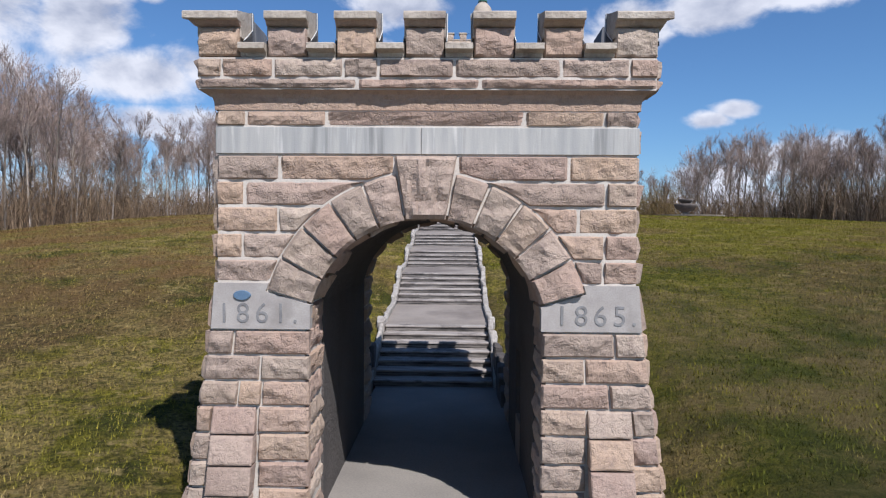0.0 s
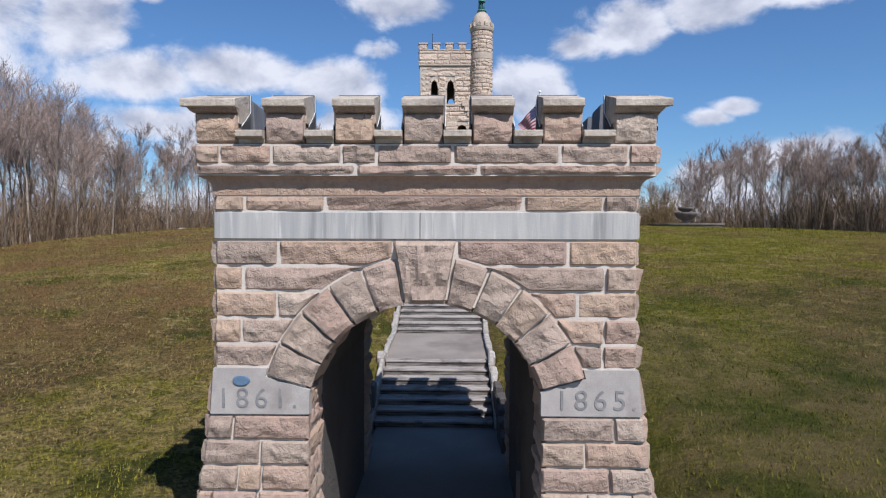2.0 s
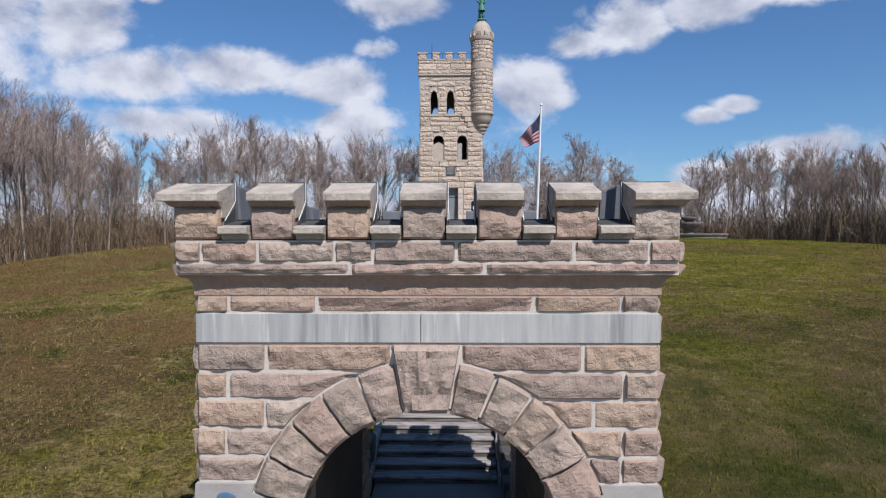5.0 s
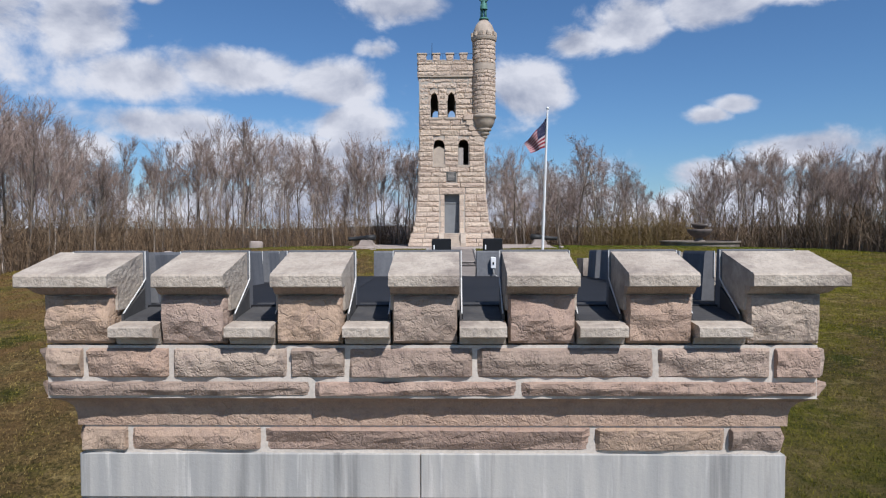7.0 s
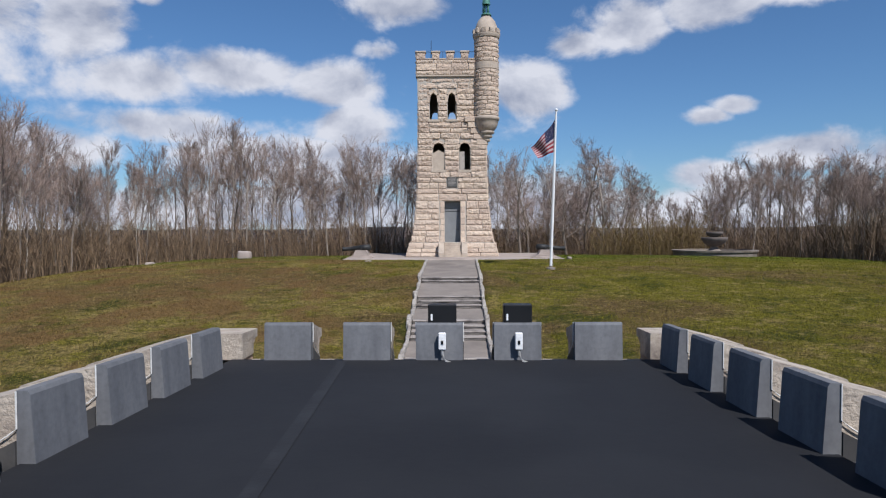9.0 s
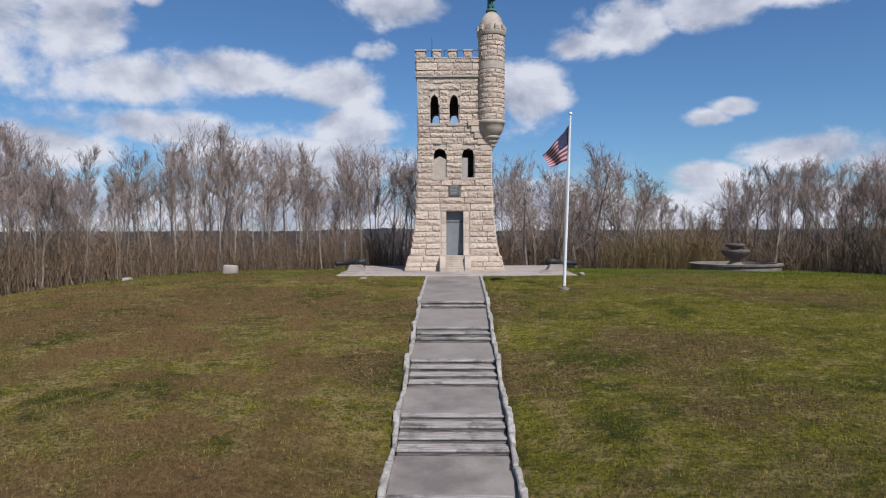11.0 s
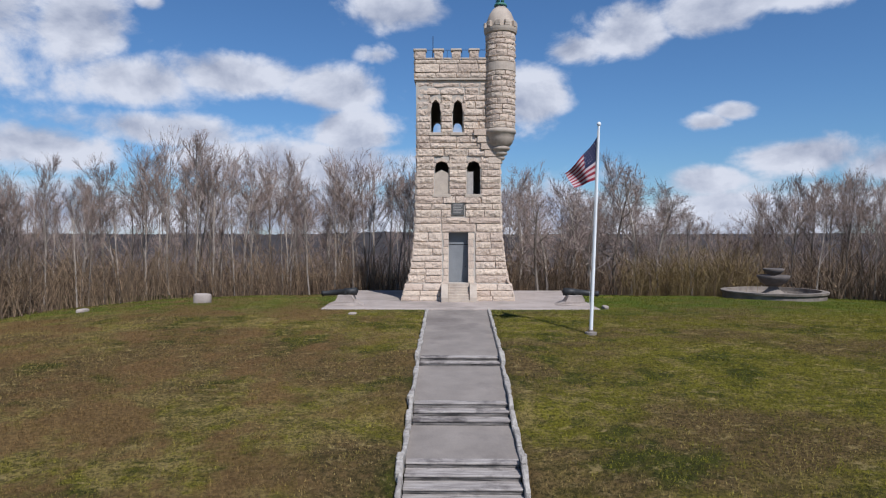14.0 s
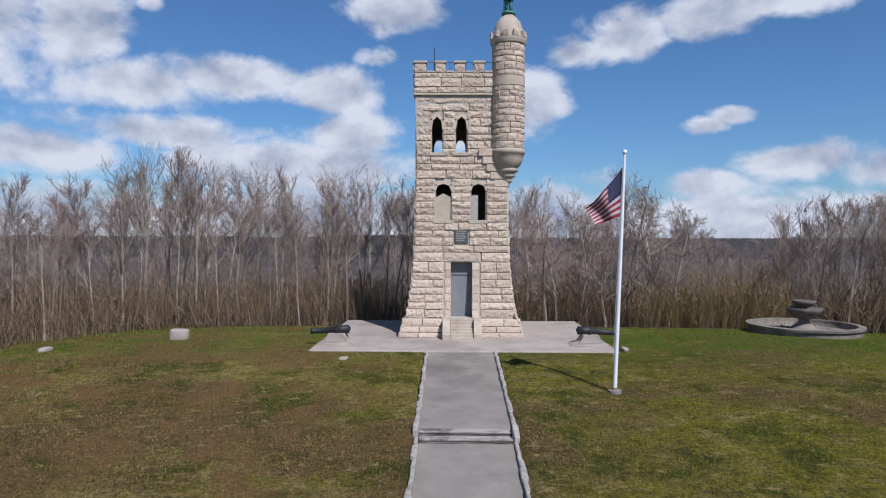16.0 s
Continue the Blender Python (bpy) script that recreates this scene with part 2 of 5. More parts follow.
def streaked_band():
    k = Mat("pale_streaked_band", 0.8)
    c = k.mix(k.range(k.noise(5, 4, 0.6, (1.6, 1, 0.12)), 0.38, 0.62), (0.42, 0.40, 0.365), (0.325, 0.318, 0.30))
    c = k.mix(k.range(k.noise(9, 4, 0.6, (1.6, 1, 0.10)), 0.57, 0.72), c, (0.53, 0.505, 0.465))
    c = k.mix(k.range(k.noise(3, 4, 0.6, (2.2, 1, 0.10)), 0.57, 0.72), c, (0.21, 0.205, 0.195))
    return k.colour(c).bump(k.noise(50, 4), 0.2, 0.01)


band_mat = streaked_band()


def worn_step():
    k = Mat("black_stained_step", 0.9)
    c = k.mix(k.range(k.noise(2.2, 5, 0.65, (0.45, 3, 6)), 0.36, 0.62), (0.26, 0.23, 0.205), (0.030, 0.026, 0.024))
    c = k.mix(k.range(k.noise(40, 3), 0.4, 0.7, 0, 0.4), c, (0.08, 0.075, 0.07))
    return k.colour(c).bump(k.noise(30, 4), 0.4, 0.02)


step_mat = worn_step()
tread_mat = plain_material("worn_pale_tread", (0.41, 0.365, 0.325), (0.19, 0.163, 0.147), 0.9, 2.6, 30, 0.4, stretch=(0.5, 5, 5), dark=(0.085, 0.072, 0.066))


def grass_material():
    k = Mat("spring_grass", 0.95)
    k.b.inputs["Specular IOR Level"].default_value = 0.1
    green, deep = (0.185, 0.160, 0.018), (0.058, 0.066, 0.008)
    straw, brown = (0.27, 0.202, 0.068), (0.140, 0.088, 0.037)
    xyz = k.n.new("ShaderNodeSeparateXYZ")
    k.l.new(k.where, xyz.inputs[0])
    dry = k.n.new("ShaderNodeMath")
    dry.operation = "ADD"
    k.l.new(k.noise(0.9, 6, 0.72), dry.inputs[0])
    k.l.new(k.range(xyz.outputs[0], -14, 10, 0.08, -0.06), dry.inputs[1])
    c = k.mix(k.range(dry.outputs[0], 0.44, 0.57), green, straw)
    c = k.mix(k.range(k.noise(2.4, 5, 0.7, (0.7, 1.3, 1)), 0.55, 0.63, 0, 0.75), c, deep)
    c = k.mix(k.range(k.noise(0.16, 4, 0.6, (0.6, 1.0, 1)), 0.46, 0.58, 0, 0.9), c, brown)
    c = k.mix(k.range(k.noise(0.33, 5, 0.62), 0.53, 0.62, 0, 0.9), c, deep)
    c = k.mix(k.range(k.noise(9, 6, 0.75), 0.42, 0.60, 0, 0.9), c, k.mix(0.85, c, (0.014, 0.015, 0.006)))
    c = k.mix(k.range(k.noise(5, 6, 0.8), 0.58, 0.68, 0, 0.7), c, (0.29, 0.215, 0.105))
    c = k.mix(k.range(k.noise(1.15, 6, 0.72, (0.8, 1.4, 1)), 0.52, 0.58, 0, 0.6), c, k.mix(0.55, c, (0.026, 0.028, 0.006)))
    c = k.mix(k.range(k.noise(1.6, 6, 0.75, (0.9, 1.3, 1)), 0.57, 0.66, 0, 0.75), c, (0.30, 0.225, 0.095))
    # lush strip round the terrace and beside the gateway, bare brown thatch on the slope between
    lush = k.range(k.noise(0.5, 4, 0.6), 0.40, 0.60, 0.25, 0.9)
    near_top = k.n.new("ShaderNodeMath")
    near_top.operation = "MULTIPLY"
    k.l.new(lush, near_top.inputs[0])
    k.l.new(k.range(xyz.outputs[1], 50.0, 55.0), near_top.inputs[1])
    c = k.mix(near_top.outputs[0], c, (0.075, 0.105, 0.013))
    foot = k.n.new("ShaderNodeMath")
    foot.operation = "MULTIPLY"
    k.l.new(k.range(xyz.outputs[1], 26.0, 12.0, 0.0, 0.8), foot.inputs[0])
    k.l.new(k.range(xyz.outputs[0], 1.0, 6.0), foot.inputs[1])
    c = k.mix(foot.outputs[0], c, k.mix(k.range(k.noise(0.45, 5, 0.65), 0.40, 0.60), (0.030, 0.040, 0.006), (0.105, 0.080, 0.034)))
    slope = k.n.new("ShaderNodeMath")
    slope.operation = "MULTIPLY"
    down = k.n.new("ShaderNodeMath")
    down.operation = "MULTIPLY"
    k.l.new(k.range(xyz.outputs[0], -1.0, -6.0), down.inputs[0])
    k.l.new(k.range(xyz.outputs[1], 15.0, 21.0), down.inputs[1])
    k.l.new(down.outputs[0], slope.inputs[0])
    k.l.new(k.range(k.noise(0.28, 5, 0.68), 0.47, 0.57, 0.0, 0.8), slope.inputs[1])
    c = k.mix(slope.outputs[0], c, k.mix(k.range(k.noise(7, 5, 0.7), 0.4, 0.6), (0.105, 0.058, 0.024), (0.20, 0.122, 0.050)))
    # leaf litter under the woods, beyond the mown lawn
    pos = k.n.new("ShaderNodeSeparateXYZ")
    k.l.new(k.where, pos.inputs[0])
    far = k.range(pos.outputs[1], 63.5, 67.0)
    side = k.n.new("ShaderNodeMath")
    side.operation = "ABSOLUTE"
    k.l.new(pos.outputs[0], side.inputs[0])
    far2 = k.range(side.outputs[0], 28.5, 32.0)
    m = k.n.new("ShaderNodeMath")
    m.operation = "MAXIMUM"
    k.l.new(far, m.inputs[0])
    k.l.new(far2, m.inputs[1])
    litter = k.mix(k.range(k.noise(1.3, 5, 0.7), 0.35, 0.65), (0.085, 0.058, 0.037), (0.045, 0.032, 0.022))
    c = k.mix(m.outputs[0], c, litter)
    return k.colour(c).bump(k.noise(22, 6, 0.75), 1.0, 0.09)


grass_mat = grass_material()


def blade_material():
    """Blades: green in the fresh patches, straw and dead brown elsewhere."""
    k = Mat("grass_blades", 0.9)
    k.b.inputs["Specular IOR Level"].default_value = 0.1
    live = k.mix(k.island(), (0.080, 0.084, 0.008), (0.245, 0.212, 0.022))
    dead = k.mix(k.island(), (0.105, 0.067, 0.026), (0.345, 0.254, 0.090))
    f = k.n.new("ShaderNodeMath")
    f.operation = "ADD"
    k.l.new(k.range(k.noise(0.16, 4, 0.6, (0.6, 1.0, 1)), 0.44, 0.60, -0.35, 0.75), f.inputs[0])
    k.l.new(k.range(k.noise(0.9, 6, 0.72), 0.43, 0.58, -0.35, 0.7), f.inputs[1])
    g = k.n.new("ShaderNodeMath")
    g.operation = "ADD"
    g.use_clamp = True
    k.l.new(f.outputs[0], g.inputs[0])
    k.l.new(k.range(k.noise(0.33, 5, 0.62), 0.50, 0.62, 0.12, -0.6), g.inputs[1])
    xyz = k.n.new("ShaderNodeSeparateXYZ")
    k.l.new(k.where, xyz.inputs[0])
    h = k.n.new("ShaderNodeMath")
    h.operation = "ADD"
    h.use_clamp = True
    k.l.new(g.outputs[0], h.inputs[0])
    k.l.new(k.range(xyz.outputs[0], -14, 10, 0.40, -0.28), h.inputs[1])
    c = k.mix(h.outputs[0], live, dead)
    c = k.mix(k.range(k.noise(1.15, 6, 0.72, (0.8, 1.4, 1)), 0.52, 0.58, 0, 0.6), c, k.mix(0.55, c, (0.026, 0.028, 0.006)))
    c = k.mix(k.range(k.noise(1.6, 6, 0.75, (0.9, 1.3, 1)), 0.57, 0.66, 0, 0.75), c, (0.32, 0.24, 0.10))
    foot = k.n.new("ShaderNodeMath")
    foot.operation = "MULTIPLY"
    k.l.new(k.range(xyz.outputs[1], 26.0, 13.0, 0.0, 0.85), foot.inputs[0])
    k.l.new(k.range(xyz.outputs[0], 1.0, 5.0), foot.inputs[1])
    c = k.mix(foot.outputs[0], c, k.mix(k.range(k.noise(0.45, 5, 0.65), 0.40, 0.60), k.mix(k.island(), (0.014, 0.022, 0.004), (0.068, 0.080, 0.012)), k.mix(0.35, c, (0.05, 0.035, 0.018))))
    slope = k.n.new("ShaderNodeMath")
    slope.operation = "MULTIPLY"
    k.l.new(k.range(xyz.outputs[0], -1.0, -6.0), slope.inputs[0])
    k.l.new(k.range(k.noise(0.28, 5, 0.68), 0.47, 0.57, 0.0, 0.85), slope.inputs[1])
    down = k.n.new("ShaderNodeMath")
    down.operation = "MULTIPLY"
    k.l.new(slope.outputs[0], down.inputs[0])
    k.l.new(k.range(xyz.outputs[1], 15.0, 21.0), down.inputs[1])
    c = k.mix(down.outputs[0], c, k.mix(k.island(), (0.070, 0.038, 0.016), (0.25, 0.150, 0.060)))
    top = k.n.new("ShaderNodeMath")
    top.operation = "MULTIPLY"
    k.l.new(k.range(k.noise(0.5, 4, 0.6), 0.40, 0.60, 0.25, 0.9), top.inputs[0])
    k.l.new(k.range(xyz.outputs[1], 50.0, 55.0), top.inputs[1])
    c = k.mix(top.outputs[0], c, k.mix(k.island(), (0.045, 0.070, 0.008), (0.115, 0.150, 0.020)))
    k.colour(c)
    return k.m


blade_mat = blade_material()


def bark_material(name, a, b, by_island=False):
    k = Mat(name, 0.95)
    c = k.mix(k.island() if by_island else k.chance(), a, b)
    c = k.mix(k.range(k.noise(6, 4, 0.6, (1, 1, 0.3)), 0.4, 0.65), c, k.mix(0.5, c, (0.03, 0.025, 0.02)))
    k.colour(c)
    return k.bump(k.noise(18, 4, 0.6, (1, 1, 0.25)), 0.5, 0.02)


bark = bark_material("grey_brown_bark", (0.50, 0.42, 0.345), (0.17, 0.138, 0.112))
twig_mat = bark_material("reddish_twigs", (0.47, 0.36, 0.30), (0.18, 0.130, 0.112), True)
shrub_mat = bark_material("golden_twigs", (0.42, 0.30, 0.12), (0.19, 0.132, 0.06), True)
brush_mat = bark_material("brown_brush", (0.42, 0.29, 0.175), (0.10, 0.066, 0.042), True)
wooded_mat = plain_material("brown_wooded_slope", (0.095, 0.072, 0.060), (0.060, 0.046, 0.040), 1.0, 0.03, 0.35, 0.3, depth=1.0)
hill_mat = plain_material("hazy_wooded_ridge", (0.050, 0.041, 0.038), (0.036, 0.030, 0.029), 1.0, 0.02, 0.2, 0.1)

# ---------------------------------------------------------------- builders


def add(name, verts, faces, material, parent=None, label="", smooth=False):
    me = bpy.data.meshes.new(name)
    me.from_pydata([tuple(v) for v in verts], [], faces)
    me.materials.append(material)
    if smooth:
        me.polygons.foreach_set("use_smooth", [True] * len(me.polygons))
    me.update()
    ob = new(name, me)
    if parent:
        ob.parent = parent
    return tagged(ob, label)


def part(name, bm, material, parent=None, label="", smooth=False):
    bmesh.ops.recalc_face_normals(bm, faces=bm.faces)
    me = bpy.data.meshes.new(name)
    bm.to_mesh(me)
    bm.free()
    me.materials.append(material)
    if smooth:
        me.polygons.foreach_set("use_smooth", [True] * len(me.polygons))
    ob = new(name, me)
    if parent:
        ob.parent = parent
    return tagged(ob, label)


def thing(name, label, category, group="", kind="", at=(0, 0, 0)):
    ob = tagged(new(name), label, category, group, kind)
    ob.location = at
    ob.empty_display_size = 0.2
    return ob


def box(bm, x0, x1, y0, y1, z0, z1, bevel=0.0):
    vs = [bm.verts.new((x, y, z)) for z in (z0, z1) for y in (y0, y1) for x in (x0, x1)]
    fs = [bm.faces.new([vs[i] for i in q]) for q in ((0, 2, 3, 1), (4, 5, 7, 6), (0, 1, 5, 4), (2, 6, 7, 3), (0, 4, 6, 2), (1, 3, 7, 5))]
    if bevel:
        es = list({e for f in fs for e in f.edges})
        bmesh.ops.bevel(bm, geom=es, offset=bevel, segments=1, affect="EDGES")
    return vs


def prism(bm, pts, y0, y1, to=lambda u, d, z: (u, d, z)):
    """A closed outline of (u, z) drawn out from d = y0 to y1."""
    a = [bm.verts.new(to(u, y0, z)) for u, z in pts]
    b = [bm.verts.new(to(u, y1, z)) for u, z in pts]
    bm.faces.new(a)
    bm.faces.new(b[::-1])
    n = len(pts)
    for i in range(n):
        bm.faces.new((a[i], b[i], b[(i + 1) % n], a[(i + 1) % n]))


def lathe(bm, profile, cx, cy, steps=32, a0=0.0, a1=360.0):
    rings = []
    full = a1 - a0 >= 359.9
    count = steps if full else steps + 1
    for r, z in profile:
        rings.append([bm.verts.new((cx + r * math.sin(radians(a0 + (a1 - a0) * i / steps)), cy - r * math.cos(radians(a0 + (a1 - a0) * i / steps)), z)) for i in range(count)])
    for p, q in zip(rings, rings[1:]):
        for i in range(count if full else count - 1):
            j = (i + 1) % count
            bm.faces.new((p[i], p[j], q[j], q[i]))
    return rings


def tube(bm, pts, radii, sides=6):
    """A tapered tube along points."""
    rings = []
    for i, p in enumerate(pts):
        p = Vector(p)
        d = (Vector(pts[min(i + 1, len(pts) - 1)]) - Vector(pts[max(i - 1, 0)])).normalized()
        u = d.orthogonal().normalized()
        w = d.cross(u)
        rings.append([bm.verts.new(p + (u * math.cos(2 * math.pi * k / sides) + w * math.sin(2 * math.pi * k / sides)) * radii[i]) for k in range(sides)])
    for a, b in zip(rings, rings[1:]):
        for k in range(sides):
            bm.faces.new((a[k], a[(k + 1) % sides], b[(k + 1) % sides], b[k]))
    bm.faces.new(rings[0][::-1])
    bm.faces.new(rings[-1])


def stone_mesh(u0, u1, v0, v1, to, proud=0.038, depth=0.10, bottom=None, nu=18, nv=10, seed=0, gap=0.014):
    """Verts and faces of a rock-faced block: level margin, broken raised middle. to(u, v, out) gives its place."""
    rnd = random.Random(seed)
    off = rnd.uniform(0, 500)
    u0, u1, v0, v1 = u0 + gap, u1 - gap, v0 + gap, v1 - gap
    chips = [(rnd.uniform(-1.1, 1.1), rnd.uniform(-1.5, 1.5), rnd.uniform(0.75, 1.25)) for _ in range(6)]
    us = [0, 0.03] + [0.03 + 0.94 * i / (nu - 2) for i in range(1, nu - 2)] + [0.97, 1]
    vs = [0, 0.07] + [0.07 + 0.86 * i / (nv - 2) for i in range(1, nv - 2)] + [0.93, 1]
    ledge = rnd.uniform(0.15, 0.5)
    verts, faces = [], []
    cols, rows = len(us), len(vs)
    for i, a in enumerate(us):
        u = u0 + (u1 - u0) * a
        low = v0 if bottom is None else min(max(v0, bottom(u) + gap), v1 - 0.004)
        for j, b in enumerate(vs):
            v = low + (v1 - low) * b
            edge = i in (0, cols - 1) or j in (0, rows - 1)
            h = noise.noise((u * 6.0 + off, v * 7.0, off)) * 0.40 + noise.noise((u * 15.0, v * 16.0 + off, 3.0)) * 0.22
            facet = min(ca * (a - 0.5) + cb * (b - 0.5) + cc for ca, cb, cc in chips)
            crack = noise.noise((u * 5.5 + off, v * 4.5, 9.0)) + 0.45 * (b - ledge)
            out = 0.0 if edge else proud * (0.25 + 1.25 * facet + h + 0.22 * max(-1, min(1, crack * 6)))
            verts.append(to(u, v, max(out, 0.011) if not edge else 0.0))
    for i in range(cols - 1):
        for j in range(rows - 1):
            k = i * rows + j
            faces.append((k, k + rows, k + rows + 1, k + 1))
    rim = [i * rows for i in range(cols)] + [(cols - 1) * rows + j for j in range(1, rows)] + [i * rows + rows - 1 for i in range(cols - 2, -1, -1)] + [j for j in range(rows - 2, 0, -1)]
    base = len(verts)
    for r in rim:
        i, j = divmod(r, rows)
        u = u0 + (u1 - u0) * us[i]
        low = v0 if bottom is None else min(max(v0, bottom(u) + gap), v1 - 0.004)
        verts.append(to(u, low + (v1 - low) * vs[j], -depth))
    n = len(rim)
    for k in range(n):
        faces.append((rim[k], base + k, base + (k + 1) % n, rim[(k + 1) % n])[::-1])
    return verts, faces


SEED = [10]


def stone(name, u0, u1, v0, v1, to, material, parent, **more):
    SEED[0] += 1
    v, f = stone_mesh(u0, u1, v0, v1, to, seed=SEED[0], **more)
    ob = add(name, v, f, material, parent)
    return ob


class Rest:
    """Blocks joined into one part, for sides that are never near."""

    def __init__(self):
        self.v, self.f = [], []

    def put(self, v, f):
        n = len(self.v)
        self.v += v
        self.f += [tuple(i + n for i in q) for q in f]

    def done(self, name, material, parent, label=""):
        return tagged(add(name, self.v, self.f, material, parent, label), kind="stuff")


# ---------------------------------------------------------------- ground
FLIGHTS = [  # y and z of the foot, y and z of the top edge, risers
    (14.40, -1.00, 17.14, 0.13, 7), (20.94, 0.32, 23.10, 1.28, 6), (25.68, 1.38, 27.27, 2.00, 4),
    (30.10, 2.14, 31.60, 2.74, 4), (34.40, 2.88, 35.24, 3.36, 3), (39.80, 3.60, 40.20, 3.88, 2),
]
TERRACE_Y, TERRACE_Z = 53.2, 4.31


def lerp_table(t, table):
    if t <= table[0][0]:
        return table[0][1]
    for (a, b), (c, d) in zip(table, table[1:]):
        if t <= c:
            return b + (d - b) * (t - a) / (c - a)
    return table[-1][1]


PATH_LINE = [(-40, -1.6), (4, -1.0)] + [p for f in FLIGHTS for p in ((f[0], f[1]), (f[2], f[3]))] + [(53.2, 4.22), (70, 4.3)]
HILL = [(-40, -2.2), (0, -1.15), (6, -0.85), (10, -0.45), (12, -0.2), (14, 0.05), (16.5, 0.65), (18.5, 1.1), (21, 1.6), (25, 2.15), (30, 2.65), (35, 3.15),
        (40, 3.62), (45, 4.03), (50, 4.24), (54, 4.30), (60, 4.28), (64, 4.1), (70, 3.4), (85, 1.0), (120, -4.0), (300, -16.0), (900, -40.0), (4000, -60.0)]


def path_half(y):
    return 1.5 + 0.22 * min(max((y - 35) / 18, 0), 1)


PATH_X = -0.2


def hill(x, y):
    z = sum(lerp_table(y + d, HILL) for d in (-1.2, 0, 1.2)) / 3
    near = min(max((30 - y) / 14, 0), 1) * min(max((y + 6) / 10, 0), 1)
    z += near * 0.30 * math.tanh(x / 6)
    side = abs(x)
    if y < 66:
        z -= max(side - 12, 0) ** 2 * (0.0034 if x < 0 else 0.0009)
    z -= 0.05 * max(side - 36, 0)
    z += 0.06 * noise.noise((x * 0.25, y * 0.25, 2.0)) + 0.03 * noise.noise((x * 0.9, y * 0.9, 5.0))
    return max(z, -70)


def ground(x, y):
    z = hill(x, y)
    if -40 < y < 70:
        edge = path_half(y) + 0.12
        side = abs(x - (PATH_X if y > 13 else -0.03))
        low = lerp_table(y, PATH_LINE) - (0.10 if y < 13.2 else 0.24)
        if y < 13.2:
            edge = 2.75
        rise = 0.04 + 0.10 * min(max((34 - y) / 10, 0), 1)
        if y > 13.2:
            f = min(max((side - edge - 0.25) / 3.2, 0), 1)
            bank = low + 0.24 + rise
            z = low if side < edge + 0.02 else bank + (z - bank) * f * f * (3 - 2 * f)
        else:
            f = min(max((side - edge) / 2.6, 0), 1)
            z = low + (z - low) * f * f * (3 - 2 * f)
        if y > 53.0 and side < 9.2 and y < 66.5:
            z = min(z, 4.24)
    if y < 3.3 and abs(x) < 6.6:
        z = min(z, -1.1)
    return z


def spread(parts):
    out = []
    for a, b, n in parts:
        out += [a + (b - a) * i / n for i in range(n)]
    return out + [parts[-1][1]]


gx = spread([(-4000, -300, 8), (-300, -60, 16), (-60, -12, 60), (-12, -3.2, 24), (-3.2, 2.8, 24), (2.8, 12, 24), (12, 60, 60), (60, 300, 16), (300, 4000, 8)])
gy = spread([(-600, -40, 8), (-40, 5, 45), (5, 70, 150), (70, 130, 40), (130, 600, 20), (600, 4000, 8)])
gv = [(x, y, ground(x, y)) for y in gy for x in gx]
w = len(gx)
gf = [(j * w + i, j * w + i + 1, (j + 1) * w + i + 1, (j + 1) * w + i) for j in range(len(gy) - 1) for i in range(w - 1)]
tagged(add("ground", gv, gf, grass_mat, smooth=True), "patchy green and brown mown grass hill", "lawn", kind="structure")

# far wooded ridges
for k, (dist, top, seed, x0, x1) in enumerate(((900, -16, 3, -1500, 1500), (2300, 22, 8, -2600, 2600))):
    rv, rf = [], []
    n = 700
    for i in range(n + 1):
        x = x0 + (x1 - x0) * i / n
        h = abs(top) * ((0.62 if top > 0 else -1.0) + 0.5 * noise.noise((x / 520.0, seed, 0)) + 0.10 * noise.noise((x / 90.0, seed, 4)))
        h += (2.2 if k == 0 else 3.5) * noise.noise((x / 9.0, seed, 7)) + (1.2 if k == 0 else 2.5) * noise.noise((x / 3.1, seed, 9))
        rv += [(x, dist - 350, -62), (x, dist, h), (x, dist + 500, -62)]
    for i in range(n):
        for j in (0, 1):
            rf.append((3 * i + j, 3 * i + 3 + j, 3 * i + 4 + j, 3 * i + 1 + j))
    tagged(add("backdrop", rv, rf, wooded_mat if k == 0 else hill_mat, smooth=True), "brown wooded slope beyond the hill" if k == 0 else "hazy blue-grey wooded ridge on the horizon", "hill", kind="structure")

# ---------------------------------------------------------------- stair path
bm = bmesh.new()
box(bm, -1.62, 1.56, 3.2, 14.9, -1.25, -0.996)
tagged(part("pavement", bm, pavement_mat), "pale concrete pavement through the gateway", "pavement", kind="structure")
bm = bmesh.new()
box(bm, -6.5, 6.4, -30, 3.2, -1.40, -1.0)
tagged(part("road", bm, pavement_mat), "pale concrete forecourt before the gateway", "pavement", kind="structure")

stairs = thing("stair_path", "long grey concrete stair path with stained steps and stone kerbs", "stairs", kind="structure")


def landing(y0, z0, y1, z1):
    a, b = path_half(y0), path_half(y1)
    bm = bmesh.new()
    n = max(2, int((y1 - y0) / 1.5))
    rows = []
    for i in range(n + 1):
        t = i / n
        h, y, z = a + (b - a) * t, y0 + (y1 - y0) * t, z0 + (z1 - z0) * t
        rows.append([bm.verts.new((PATH_X + s * h, y, z + d)) for s, d in ((-1, 0), (1, 0), (1, -0.3), (-1, -0.3))])
    for p, q in zip(rows, rows[1:]):
        for k in range(4):
            bm.faces.new((p[k], p[(k + 1) % 4], q[(k + 1) % 4], q[k]))
    bm.faces.new(rows[0])
    bm.faces.new(rows[-1][::-1])
    part("landing", bm, concrete, stairs, "grey concrete landing")


